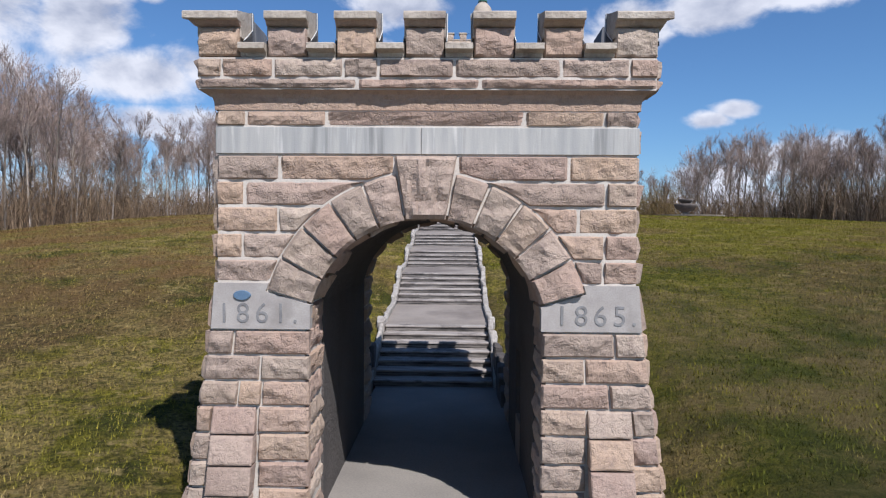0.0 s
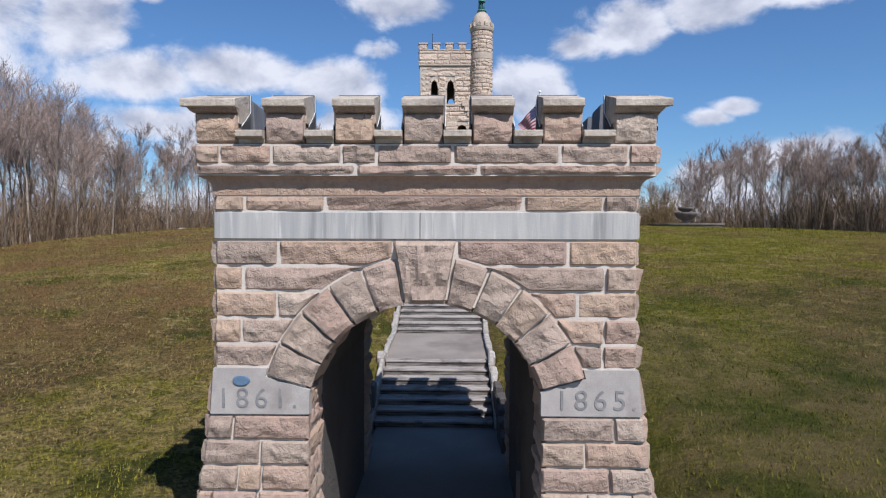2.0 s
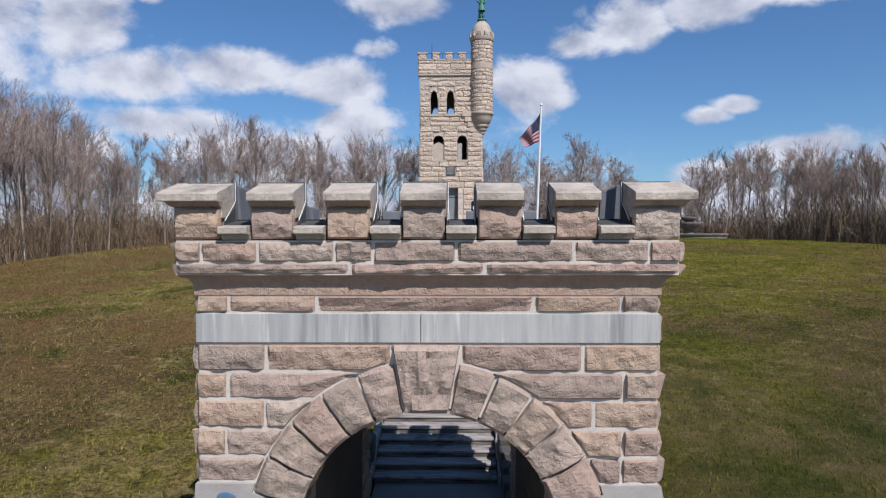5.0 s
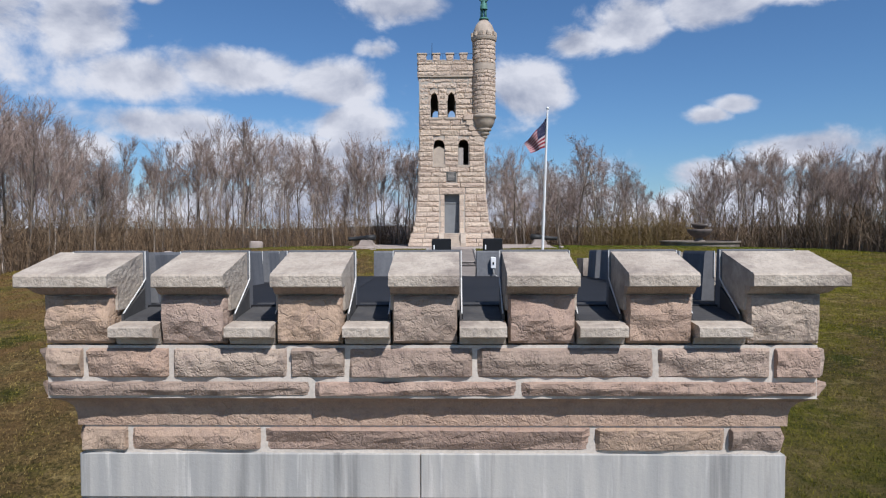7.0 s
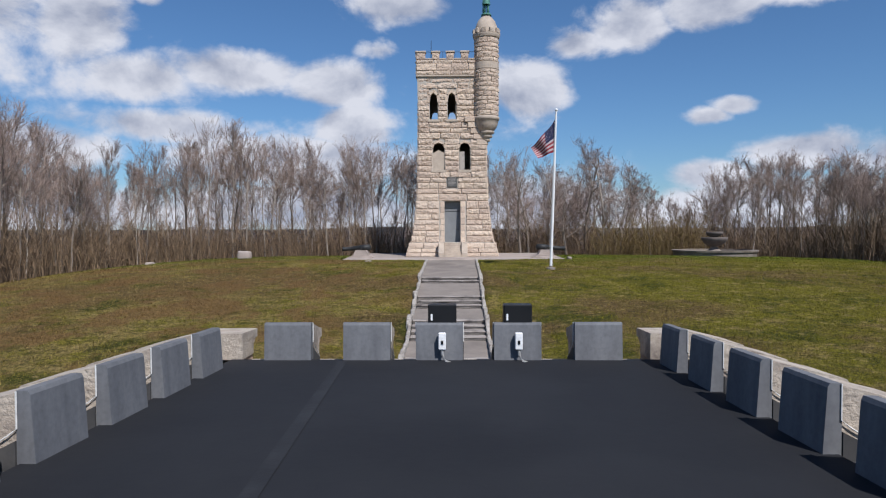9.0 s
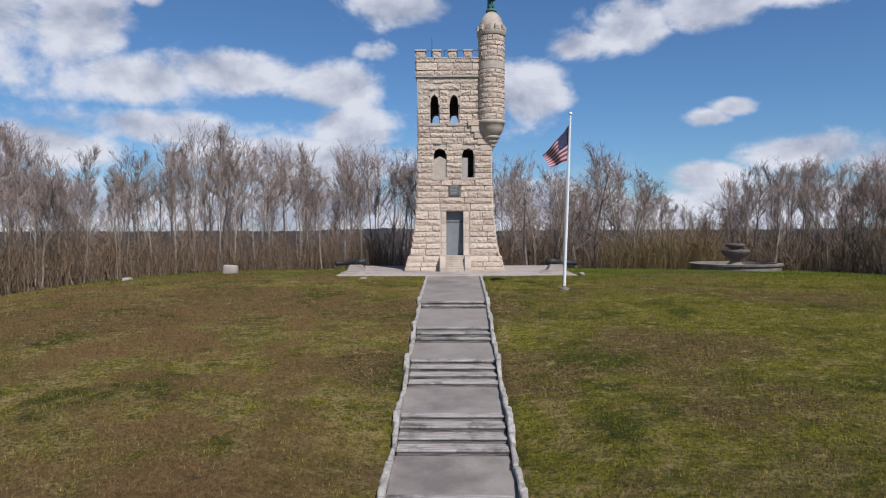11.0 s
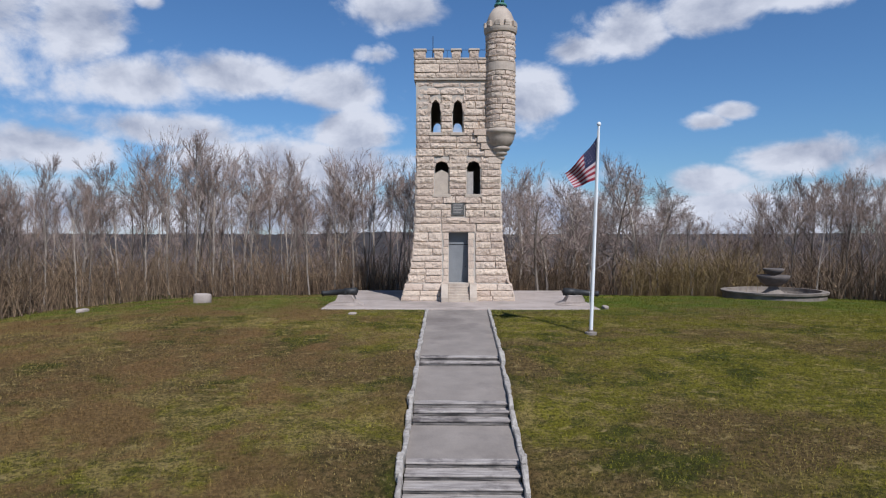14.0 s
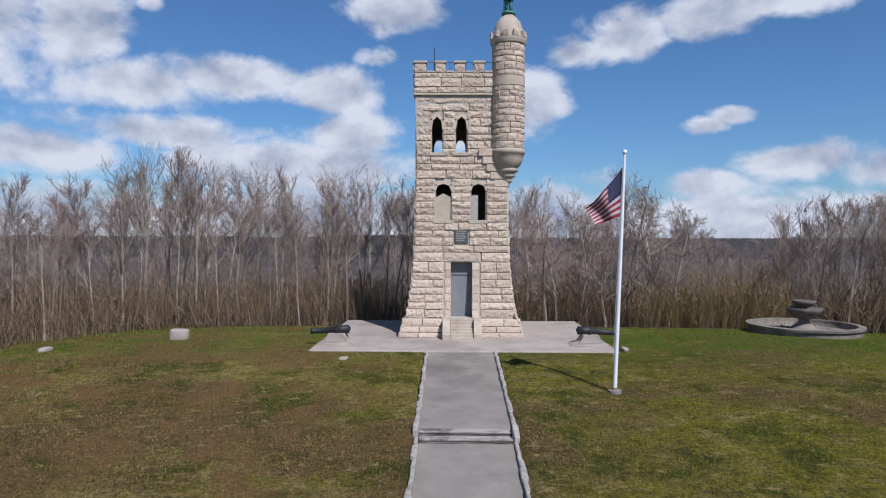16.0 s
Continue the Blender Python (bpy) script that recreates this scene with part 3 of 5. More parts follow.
for i, (y0, z0, y1, z1, n) in enumerate(FLIGHTS):
    tread, rise = (y1 - y0) / max(n - 1, 1) if n > 2 else 0.38, (z1 - z0) / n
    for k in range(n):
        y = y1 - (n - 1 - k) * tread
        z = z0 + (k + 1) * rise
        h = path_half(y) - 0.02
        bm = bmesh.new()
        box(bm, PATH_X - h, PATH_X + h, y - 0.03, y + tread + (0.25 if k == n - 1 else 0.05), z - 0.055, z, 0.012)
        slab = part("step", bm, tread_mat, stairs, "worn pale concrete tread")
        bm = bmesh.new()
        box(bm, PATH_X - h + 0.01, PATH_X + h - 0.01, y, y + tread + 0.05, z - rise - 0.1, z - 0.057)
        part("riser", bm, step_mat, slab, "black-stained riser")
    nxt = FLIGHTS[i + 1] if i + 1 < len(FLIGHTS) else (TERRACE_Y, 4.22)
    landing(y1 + 0.2, z1 - 0.004, nxt[0], nxt[1])

# kerbs of rough whitewashed stones on both sides
rnd = random.Random(5)
for s in (-1, 1):
    y = 14.2
    while y < TERRACE_Y - 0.2:
        steep = any(f[0] - 0.3 < y < f[2] for f in FLIGHTS)
        ln = rnd.uniform(0.3, 0.55) if steep else rnd.uniform(0.4, 0.9)
        ln = min(ln, TERRACE_Y - y)
        wdt = rnd.uniform(0.11, 0.19)
        za, zb = lerp_table(y, PATH_LINE), lerp_table(y + ln, PATH_LINE)
        top = 0.13 + (0.11 if steep else 0.0) + (0.03 if y < 30 else 0.0) + rnd.uniform(-0.03, 0.03)
        xi = PATH_X + s * (path_half(y) + 0.0)
        bm = bmesh.new()
        vs = box(bm, min(xi, xi + s * wdt), max(xi, xi + s * wdt), y + 0.01, y + ln - 0.01, -0.45, top, 0.03)
        for v in bm.verts:
            v.co.z += za + (zb - za) * (v.co.y - y) / ln
            v.co += Vector((noise.noise(v.co * 3) * 0.06, 0, noise.noise(v.co * 4) * 0.05))
        part("kerb_stone", bm, kerb_mat, stairs, "rough whitewashed kerb stone")
        y += ln

# low stone cheek walls of the first flight, behind the gateway
for s in (-1, 1):
    for k in range(5):
        y = 12.5 + k * 0.55
        bm = bmesh.new()
        xi = PATH_X + s * (path_half(y) + (0.05 if k < 4 else 0.0))
        box(bm, min(xi, xi + s * 0.24), max(xi, xi + s * 0.24), y, y + 0.54, -1.2, -0.62 + 0.15 * k, 0.04)
        for v in bm.verts:
            v.co += Vector((noise.noise(v.co * 5) * 0.05, 0, noise.noise(v.co * 4) * 0.04))
        # same shade-darkened colour as the passage walls
        part("cheek_stone", bm, shade_dark_stone, stairs, "rough stone cheek in the passage's shade-dark colour")

# ---------------------------------------------------------------- gateway
GX, GF, GB = -0.03, 6.20, 12.24
ARC_Z, ARC_R, ARC_OUT, HALF = 1.553, 1.447, 2.03, 1.41
gate = thing("stone_gateway", "castellated brown rock-faced stone gateway with a round arch", "gateway")


def gate_half(z):
    return lerp_table(z, [(-1.0, 3.02), (2.2, 2.575), (5.0, 2.555)])


def arc(r, a0, a1, n):
    return [(GX + r * math.cos(radians(a0 + (a1 - a0) * i / n)), ARC_Z + r * math.sin(radians(a0 + (a1 - a0) * i / n))) for i in range(n + 1)]


spring = math.degrees(math.acos(HALF / ARC_R))
outline = [(GX - gate_half(-1) + 0.02, -1.25), (GX - HALF - 0.07, -1.25)] + arc(ARC_R + 0.07, 180 - spring, spring, 28) + [(GX + HALF + 0.07, -1.25), (GX + gate_half(-1) - 0.02, -1.25)]
outline += [(GX + gate_half(2.2) - 0.02, 2.2), (GX + 2.54, 4.32), (GX - 2.54, 4.32), (GX - gate_half(2.2) + 0.02, 2.2)]


def solid_wall(y0, y1):
    bm = bmesh.new()
    prism(bm, outline, y0, y1)
    return bm


part("wall_core", solid_wall(GF - 0.005, GF + 1.0), mortar, gate, "pale mortar bed of the front wall")
part("wall_core", solid_wall(GB - 1.0, GB - 0.012), mortar, gate, "pale mortar bed of the rear wall")
# middle of the passage: two side walls with a small opening on the sunny side, and the vault
bm = bmesh.new()
low_l = [(GX - 2.98, -1.25), (GX - HALF - 0.04, -1.25)] + arc(ARC_R + 0.04, 180 - spring, 90, 14) + [(GX, 4.3), (GX - 2.53, 4.3), (GX - 2.55, 2.2)]
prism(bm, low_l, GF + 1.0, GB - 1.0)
part("passage_wall", bm, shade_dark_stone, gate, "rough stone side of the passage, coloured dark for its shade")
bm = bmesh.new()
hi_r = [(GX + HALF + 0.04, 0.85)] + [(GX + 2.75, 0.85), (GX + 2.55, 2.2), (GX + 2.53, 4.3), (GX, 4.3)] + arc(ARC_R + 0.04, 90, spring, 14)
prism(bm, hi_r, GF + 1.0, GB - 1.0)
part("passage_wall", bm, shade_dark_stone, gate, "rough stone side of the passage with a small opening, coloured dark for its shade")
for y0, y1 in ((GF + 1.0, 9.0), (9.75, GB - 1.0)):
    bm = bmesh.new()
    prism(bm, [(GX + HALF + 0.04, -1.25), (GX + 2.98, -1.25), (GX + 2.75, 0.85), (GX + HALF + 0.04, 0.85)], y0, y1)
    part("passage_wall", bm, shade_dark_stone, gate, "rough stone lower wall of the passage, coloured dark for its shade")
bm = bmesh.new()
box(bm, GX + HALF + 0.04, GX + 2.9, 9.0, 9.75, -1.25, -0.35)
part("opening_sill", bm, gate_stone, gate, "stone sill of the small side opening")

# inner rear edge stones of the arch, seen ragged against the light
for s in (0, 1):
    for k in range(12):
        a0, a1 = 180 * k / 12, 180 * (k + 1) / 12
        yy = GF + 0.02 if s == 0 else GB - 0.02
        sgn = 1 if s == 0 else -1

        def soffit(u, v, out, yy=yy, sgn=sgn):
            r = ARC_R + 0.082 - out
            return (GX + r * math.cos(u), yy + sgn * v, ARC_Z + r * math.sin(u))

        stone("soffit_stone", radians(a0), radians(a1), 0.02, 0.98, soffit, gate_stone, gate, proud=0.07, depth=0.06, nu=4)


def front(u, v, out):
    return (u, GF - out, v)


def px(p):
    """Plan position of a joint along the front."""
    return (p - 757.0) * 0.00689 + GX


def disc(u):
    d = abs(u - GX)
    return ARC_Z + math.sqrt(max(ARC_OUT ** 2 - d * d, 0.0)) if d < ARC_OUT else -9


def disc_x(z):
    return math.sqrt(max(ARC_OUT ** 2 - (z - ARC_Z) ** 2, 0))


Z = [3.778, 3.457, 3.146, 2.821, 2.502, 2.21, 1.632, 1.317, 1.002, 0.687, 0.356, 0.004, -0.328, -0.66, -1.02]
KEY_T, KEY_B = (px(700), px(813)), (px(721), px(792))
# courses beside the arch ring
for zt, zb, left, right in ((Z[0], Z[1], [497], [1008]), (Z[1], Z[2], [434], [1074]), (Z[2], Z[3], [495], [1025]), (Z[3], Z[4], [431], [1072]), (Z[4], Z[5], [], [1070])):
    if zt == Z[0]:
        reach_l, reach_r = KEY_T[0] + 0.006, KEY_T[1] - 0.006
    else:
        reach_l, reach_r = GX - disc_x(zt) - 0.01, GX + disc_x(zt) + 0.01
    cuts = [GX - gate_half(zb)] + [px(j) for j in left] + [reach_l]
    for a, b in zip(cuts, cuts[1:]):
        stone("stone", a, b, zb, zt, front, gate_stone, gate, bottom=disc, nu=22, nv=11)
    cuts = [reach_r] + [px(j) for j in right] + [GX + gate_half(zb)]
    for a, b in zip(cuts, cuts[1:]):
        stone("stone", a, b, zb, zt, front, gate_stone, gate, bottom=disc, nu=22, nv=11)


def radial(u, v, out):
    return (GX - v * math.cos(u), GF - 0.012 - out, ARC_Z + v * math.sin(u))


for k in range(5):
    a0, a1 = 16 + k * 12.8, 16 + (k + 1) * 12.8
    for lo, hi in ((a0, a1), (180 - a1, 180 - a0)):
        stone("voussoir", radians(lo), radians(hi), ARC_R, ARC_OUT, radial, gate_stone, gate, proud=0.06, depth=0.12, gap=0.008)


def keyed(u, v, out):
    t = (v - 2.98) / (Z[0] - 2.98)
    a, b = KEY_B[0] + (KEY_T[0] - KEY_B[0]) * t, KEY_B[1] + (KEY_T[1] - KEY_B[1]) * t
    return (a + (b - a) * u, GF - 0.03 - out, v)


stone("keystone", 0.0, 1.0, 2.985, Z[0], keyed, gate_stone, gate, proud=0.07, depth=0.14)

# dated springer slabs
# figures stand proud; their dark grey imitates the shade inside cut letters
incised = plain_material("letters_in_cut_shade_grey", (0.19, 0.18, 0.175), (0.26, 0.25, 0.24), 0.9, 9, 60)
for s, words in ((-1, "1861."), (1, "1865.")):
    ang = radians(16)
    pts = [(GX + s * (gate_half(1.9) + 0.01), Z[6] + 0.012), (GX + s * (gate_half(2.2) + 0.01), Z[5] - 0.006), (GX + s * (disc_x(Z[5])), Z[5] - 0.006),
           (GX + s * ARC_OUT * math.cos(ang), ARC_Z + ARC_OUT * math.sin(ang) - 0.012), (GX + s * (ARC_R + 0.01) * math.cos(ang), ARC_Z + ARC_R * math.sin(ang) - 0.012), (GX + s * HALF, 1.90), (GX + s * HALF, Z[6] + 0.012)]
    bm = bmesh.new()
    prism(bm, pts, GF - 0.05, GF + 0.10)
    slab = part("date_slab", bm, granite, gate, "smooth pale granite springer with an incised date")
    for k, sign in enumerate(words):
        cu = bpy.data.curves.new("figure", "FONT")
        cu.body, cu.size, cu.extrude, cu.align_x, cu.offset = sign, 0.345, 0.004, "CENTER", -0.001
        tmp = bpy.data.objects.new("figure", cu)
        me = bpy.data.meshes.new_from_object(tmp)
        bpy.data.objects.remove(tmp)
        me.transform(pose(GX + s * 2.06 - 0.40 + 0.232 * k - (0.055 if k == 4 else 0), GF - 0.054, 1.725, 90))
        me.materials.append(incised)
        ob = new("figure", me)
        ob.parent = slab
        tagged(ob, "date figure, dark grey for the shade in its cut")
bm = bmesh.new()
bmesh.ops.create_cone(bm, cap_ends=True, segments=28, radius1=0.11, radius2=0.10, depth=0.02, matrix=pose(px(432), GF - 0.06, 2.055, 90) @ Matrix.Diagonal((1, 0.55, 1, 1)))
part("oval_badge", bm, blue_enamel, gate, "small blue-grey oval badge")

# piers below the slabs
for s in (-1, 1):
    rows = [(Z[6], Z[7], [415] if s < 0 else [1092]), (Z[7], Z[8], [463] if s < 0 else [1040]), (Z[8], Z[9], [424, 466] if s < 0 else [1084])]
    for i in range(9, 14):
        rows.append((Z[i], Z[i + 1], None))
    for zt, zb, joints in rows:
        edge_out, edge_in = gate_half((zt + zb) / 2), HALF

        def lean(u, v, out, s=s):
            k = gate_half(v) / gate_half((zt + zb) / 2)
            return (GX + (u - GX) * (1 + (k - 1) * min(max((abs(u - GX) - 1.5) / 1.0, 0), 1)), GF - 0.02 - out, v)

        if joints is not None:
            cuts = sorted([GX + s * edge_out, GX + s * edge_in] + [px(j) for j in joints])
            for a, b in zip(cuts, cuts[1:]):
                stone("stone", a, b, zb, zt, lean, gate_stone, gate)
        else:
            bo, bi = (2.62, 2.06) if s < 0 else (2.53, 1.98)

            def butt(u, v, out, s=s):
                return (u, GF - 0.03 - 0.30 * max(0.687 - v, 0) - out * 0.4, v)

            for (a, b), fn in (((edge_out, bo), lean), ((bo, bi), butt), ((bi, edge_in), lean)):
                a, b = sorted((GX + s * a, GX + s * b))
                stone("stone" if fn is lean else "buttress_stone", a, b, zb, zt, fn, gate_stone, gate, depth=0.12 if fn is lean else 0.5)
    # rough quoins turning into the passage
    for zt, zb in zip(Z[5:], Z[6:]):
        def reveal(u, v, out, s=s):
            return (GX + s * (HALF + 0.082 - out), GF + u, v)
        stone("quoin", 0.0, 0.98, zb, min(zt, 1.93), reveal, gate_stone, gate, proud=0.05, depth=0.06)

        def reveal_b(u, v, out, s=s):
            return (GX + s * (HALF + 0.082 - out), GB - u, v)
        stone("quoin", 0.0, 0.98, zb, min(zt, 1.93), reveal_b, gate_stone, gate, proud=0.06, depth=0.06)

# pale band and the courses over it
for a, b in ((-2.575, -0.065), (-0.065, 2.575)):
    bm = bmesh.new()
    box(bm, GX + a + 0.004, GX + b - 0.004, GF - 0.03, GF + 0.2, Z[0] + 0.006, 4.11, 0.006)
    part("string_band", bm, band_mat, gate, "pale streaked dressed stone band")
cuts = [GX - 2.56] + [px(j) for j in (437, 580, 930, 1070)] + [GX + 2.56]
for a, b in zip(cuts, cuts[1:]):
    stone("stone", a, b, 4.116, 4.315, front, gate_stone, gate, nu=12, nv=5)
# cornice: hollow moulding that carries the parapet
PF, PB, PH = 6.08, 12.36, 2.755
corn = [(0.03, 4.316), (0.034, 4.40), (0.05, 4.455), (0.09, 4.50), (0.17, 4.532), (0.20, 4.54)]
bm = bmesh.new()
loops = []
for d, z in corn:
    k = d
    loops.append([bm.verts.new(p) for p in ((GX - 2.555 - k, GF - 0.12 * k / 0.2, z), (GX + 2.555 + k, GF - 0.12 * k / 0.2, z), (GX + 2.555 + k, GB + 0.12 * k / 0.2, z), (GX - 2.555 - k, GB + 0.12 * k / 0.2, z))])
for a, b in zip(loops, loops[1:]):
    for i in range(4):
        bm.faces.new((a[i], a[(i + 1) % 4], b[(i + 1) % 4], b[i]))
bm.faces.new(loops[0][::-1])
bm.faces.new(loops[-1])
part("cornice", bm, gate_stone, gate, "hollow-moulded brown stone cornice")

# parapet ring (mortar core), stones outside
for x0, x1, y0, y1 in ((-PH + 0.02, PH - 0.02, PF - 0.004, PF + 0.45), (-PH + 0.02, PH - 0.02, PB - 0.45, PB - 0.012), (-PH + 0.012, -PH + 0.40, PF + 0.45, PB - 0.45), (PH - 0.40, PH - 0.012, PF + 0.45, PB - 0.45)):
    bm = bmesh.new()
    box(bm, GX + x0, GX + x1, y0, y1, 4.542, 4.922)
    part("parapet_core", bm, mortar, gate, "pale mortar bed of the parapet")
FALL = 0.0285  # the parapet and roof fall a little to the rear
SIDES = {
    "front": (lambda u, d, z: (GX + u, PF - d, z), -PH, PH),
    "rear": (lambda u, d, z: (GX - u, PB + d, z - FALL * (PB - PF)), -PH, PH),
    "west": (lambda u, d, z: (GX - PH - d, PF + PB - u, z - FALL * (PB - u)), PF, PB),
    "east": (lambda u, d, z: (GX + PH + d, u, z - FALL * (u - PF)), PF, PB),
}
rnd = random.Random(12)
for side, (at, lo, hi) in SIDES.items():
    def face(u, v, out, at=at):
        return at(u, out, v)
    for zt, zb, joints in ((4.677, 4.545, (637, 850)), (4.918, 4.677, (400, 490, 613, 673, 805, 990, 1108))):
        if side == "front":
            cuts = [lo] + [px(j) - GX for j in joints] + [hi]
        else:
            cuts = [lo]
            while cuts[-1] < hi - 0.9:
                cuts.append(cuts[-1] + rnd.uniform(0.55, 1.1))
            cuts.append(hi)
        for a, b in zip(cuts, cuts[1:]):
            stone("stone", a, b, zb, zt, face, gate_stone, gate, proud=0.038, nu=22)

# courses of the flanks and the back, below the cornice, joined
rest = Rest()
for s in (-1, 1):
    for zt, zb in zip([4.315, 4.11] + Z, [4.11] + Z):
        y = GF
        while y < GB - 0.05:
            e = min(y + rnd.uniform(0.6, 1.2), GB)
            e = GB if GB - e < 0.3 else e
            if not (s > 0 and e > 8.9 and y < 9.85 and zb < 0.85 and zt > -0.4):
                def flank(u, v, out, s=s):
                    return (GX + s * (gate_half(v) - 0.004 + out), u, v)
                SEED[0] += 1
                rest.put(*stone_mesh(y, e, zb, zt, flank, seed=SEED[0], nu=4, nv=4, proud=0.05, depth=0.05))
            y = e
for zt, zb in zip([4.315, 4.11] + Z, [4.11] + Z):
    x = -gate_half(zb)
    stop = gate_half(zb)
    while x < stop - 0.05:
        e = min(x + rnd.uniform(0.6, 1.2), stop)
        if zb >= 3.4 or e < -ARC_R or x > ARC_R:
            if zb < 3.0:
                x2, e2 = (max(x, HALF), e) if x > 0 else (x, min(e, -HALF))
            else:
                x2, e2 = x, e
            SEED[0] += 1
            if e2 - x2 > 0.1:
                rest.put(*stone_mesh(GX + x2, GX + e2, zb, zt, lambda u, v, o: (u, GB + o, v), seed=SEED[0], nu=4, nv=4, proud=0.05, depth=0.05))
        x = e
rest.done("flank_masonry", gate_stone_rest, gate, "rock-faced brown stone courses of the flanks")


def merlon(at, u0, u1, lead, tail, inner=5.575, clad=True):
    """One merlon: rock-faced block, sloping coping slab, sheet metal on its inner side. lead, tail: overhang at its two ends."""
    def face(u, v, out):
        return at(u, out, v)
    block = stone("merlon", u0, u1, 4.922, 5.29, face, gate_stone, gate, proud=0.045, depth=0.40)
    bm = bmesh.new()
    ring = [(-0.42, 5.17), (-0.02, 5.17), (-0.015, 5.345), (0.125, 5.345), (0.135, 5.353), (0.135, 5.425), (0.122, 5.44), (-0.42, inner)]
    ends = []
    for u, o in ((u0 - 0.004, lead), (u1 + 0.004, -tail)):
        loop = []
        for d, z in ring:
            k = 1.0 if d > 0.05 or z > 5.36 else 0.0
            loop.append(bm.verts.new(at(u - o * k, d, z)))
        ends.append(loop)
    n = len(ring)
    for i in range(n):
        bm.faces.new((ends[0][i], ends[1][i], ends[1][(i + 1) % n], ends[0][(i + 1) % n]))
    bm.faces.new(ends[0])
    bm.faces.new(ends[1][::-1])
    part("coping", bm, coping, block, "pale sloping coping slab")
    bm = bmesh.new()
    ring = [(-0.40, 5.285), (0.0, 5.285), (0.02, 5.29), (0.045, 5.305), (0.085, 5.349), (-0.40, 5.351)]
    ends = []
    for u, o in ((u0, lead), (u1, -tail)):
        ends.append([bm.verts.new(at(u - o * min(max(d / 0.14, 0), 1), d, z)) for d, z in ring])
    n = len(ring)
    for i in range(n):
        bm.faces.new((ends[0][i], ends[1][i], ends[1][(i + 1) % n], ends[0][(i + 1) % n]))
    bm.faces.new(ends[0])
    bm.faces.new(ends[1][::-1])
    part("corbel", bm, gate_stone, block, "brown hollow-moulded corbel under the coping")
    bm = bmesh.new()
    if not clad:
        bm.free()
        return
    pts = [(-0.405, 5.30), (-0.405, inner + 0.008), (-0.475, inner + 0.010), (-0.488, inner - 0.015), (-0.515, 5.135), (-0.405, 5.135)]
    ends = [[bm.verts.new(at(u, d, z)) for d, z in pts] for u in (u0 - 0.014, u1 + 0.014)]
    for i in range(len(pts)):
        bm.faces.new((ends[0][i], ends[1][i], ends[1][(i + 1) % len(pts)], ends[0][(i + 1) % len(pts)]))
    bm.faces.new(ends[0])
    bm.faces.new(ends[1][::-1])
    part("flashing", bm, zinc, block, "lead-grey sheet metal flashing")
    for u, o in ((u0, -1), (u1, 1)):
        bm = bmesh.new()
        q = [(-0.40, 5.09), (-0.06, 5.09), (-0.06, 5.13), (-0.40, min(inner, 5.5) - 0.20)]
        a = [bm.verts.new(at(u + o * 0.006, d, z)) for d, z in q]
        b = [bm.verts.new(at(u + o * 0.022, d, z)) for d, z in q]
        bm.faces.new(a)
        bm.faces.new(b)
        for i in range(4):
            bm.faces.new((a[i], a[(i + 1) % 4], b[(i + 1) % 4], b[i]))
        part("side_flashing", bm, trough_mat, block, "dark weathered sheet metal")
        bm = bmesh.new()
        tube(bm, [at(u + o * 0.020, d, z) for d, z in ((-0.41, inner + 0.006), (-0.41, 5.37), (-0.36, 5.33), (-0.06, 5.14))], [0.005] * 4, 5)
        part("caulk_bead", bm, caulk_mat, block, "thin white line of caulk")


def crenel(at, u0, u1):
    bm = bmesh.new()
    ring = [(-0.12, 4.93), (0.0, 4.93), (0.02, 4.975), (0.12, 4.995), (0.13, 5.0), (0.13, 5.062), (0.115, 5.072), (-0.12, 5.092)]
    ends = [[bm.verts.new(at(u, d, z)) for d, z in ring] for u in (u0 + 0.004, u1 - 0.004)]
    n = len(ring)
    for i in range(n):
        bm.faces.new((ends[0][i], ends[1][i], ends[1][(i + 1) % n], ends[0][(i + 1) % n]))
    bm.faces.new(ends[0])
    bm.faces.new(ends[1][::-1])
    sill = part("crenel_sill", bm, coping, gate, "pale dressed crenel sill")
    bm = bmesh.new()
    ring = [(-0.10, 5.105), (-0.06, 5.094), (-0.06, 5.080), (-0.10, 4.94), (-0.60, 4.94), (-0.60, 5.160)]
    ends = [[bm.verts.new(at(u, d, z)) for d, z in ring] for u in (u0 + 0.028, u1 - 0.028)]
    n = len(ring)
    for i in range(n):
        bm.faces.new((ends[0][i], ends[1][i], ends[1][(i + 1) % n], ends[0][(i + 1) % n]))
    bm.faces.new(ends[0])
    bm.faces.new(ends[1][::-1])
    part("flashing", bm, trough_mat, sill, "lead-grey sheet metal flashing")


FRONT_MERLONS = [(-2.755, -2.235), (-1.915, -1.420), (-1.085, -0.595), (-0.265, 0.220), (0.555, 1.050), (1.390, 1.865), (2.235, 2.755)]
REAR_MERLONS = [(-2.66, -2.235), (-1.895, -1.415), (-1.025, -0.545), (-0.180, 0.300), (0.610, 1.090), (1.470, 1.950), (2.235, 2.66)]
for side, row in (("front", FRONT_MERLONS), ("rear", REAR_MERLONS)):
    at = SIDES[side][0]
    for i, (a, b) in enumerate(row):
        corner = 0.13 if side == "front" else 0.0
        merlon(at, a, b, corner if i == 0 else 0.0, corner if i == 6 else 0.0, 5.575 if corner or 0 < i < 6 else 5.46, bool(corner) or 0 < i < 6)
    for (a, b), (c, d) in zip(row, row[1:]):
        crenel(at, b, c)
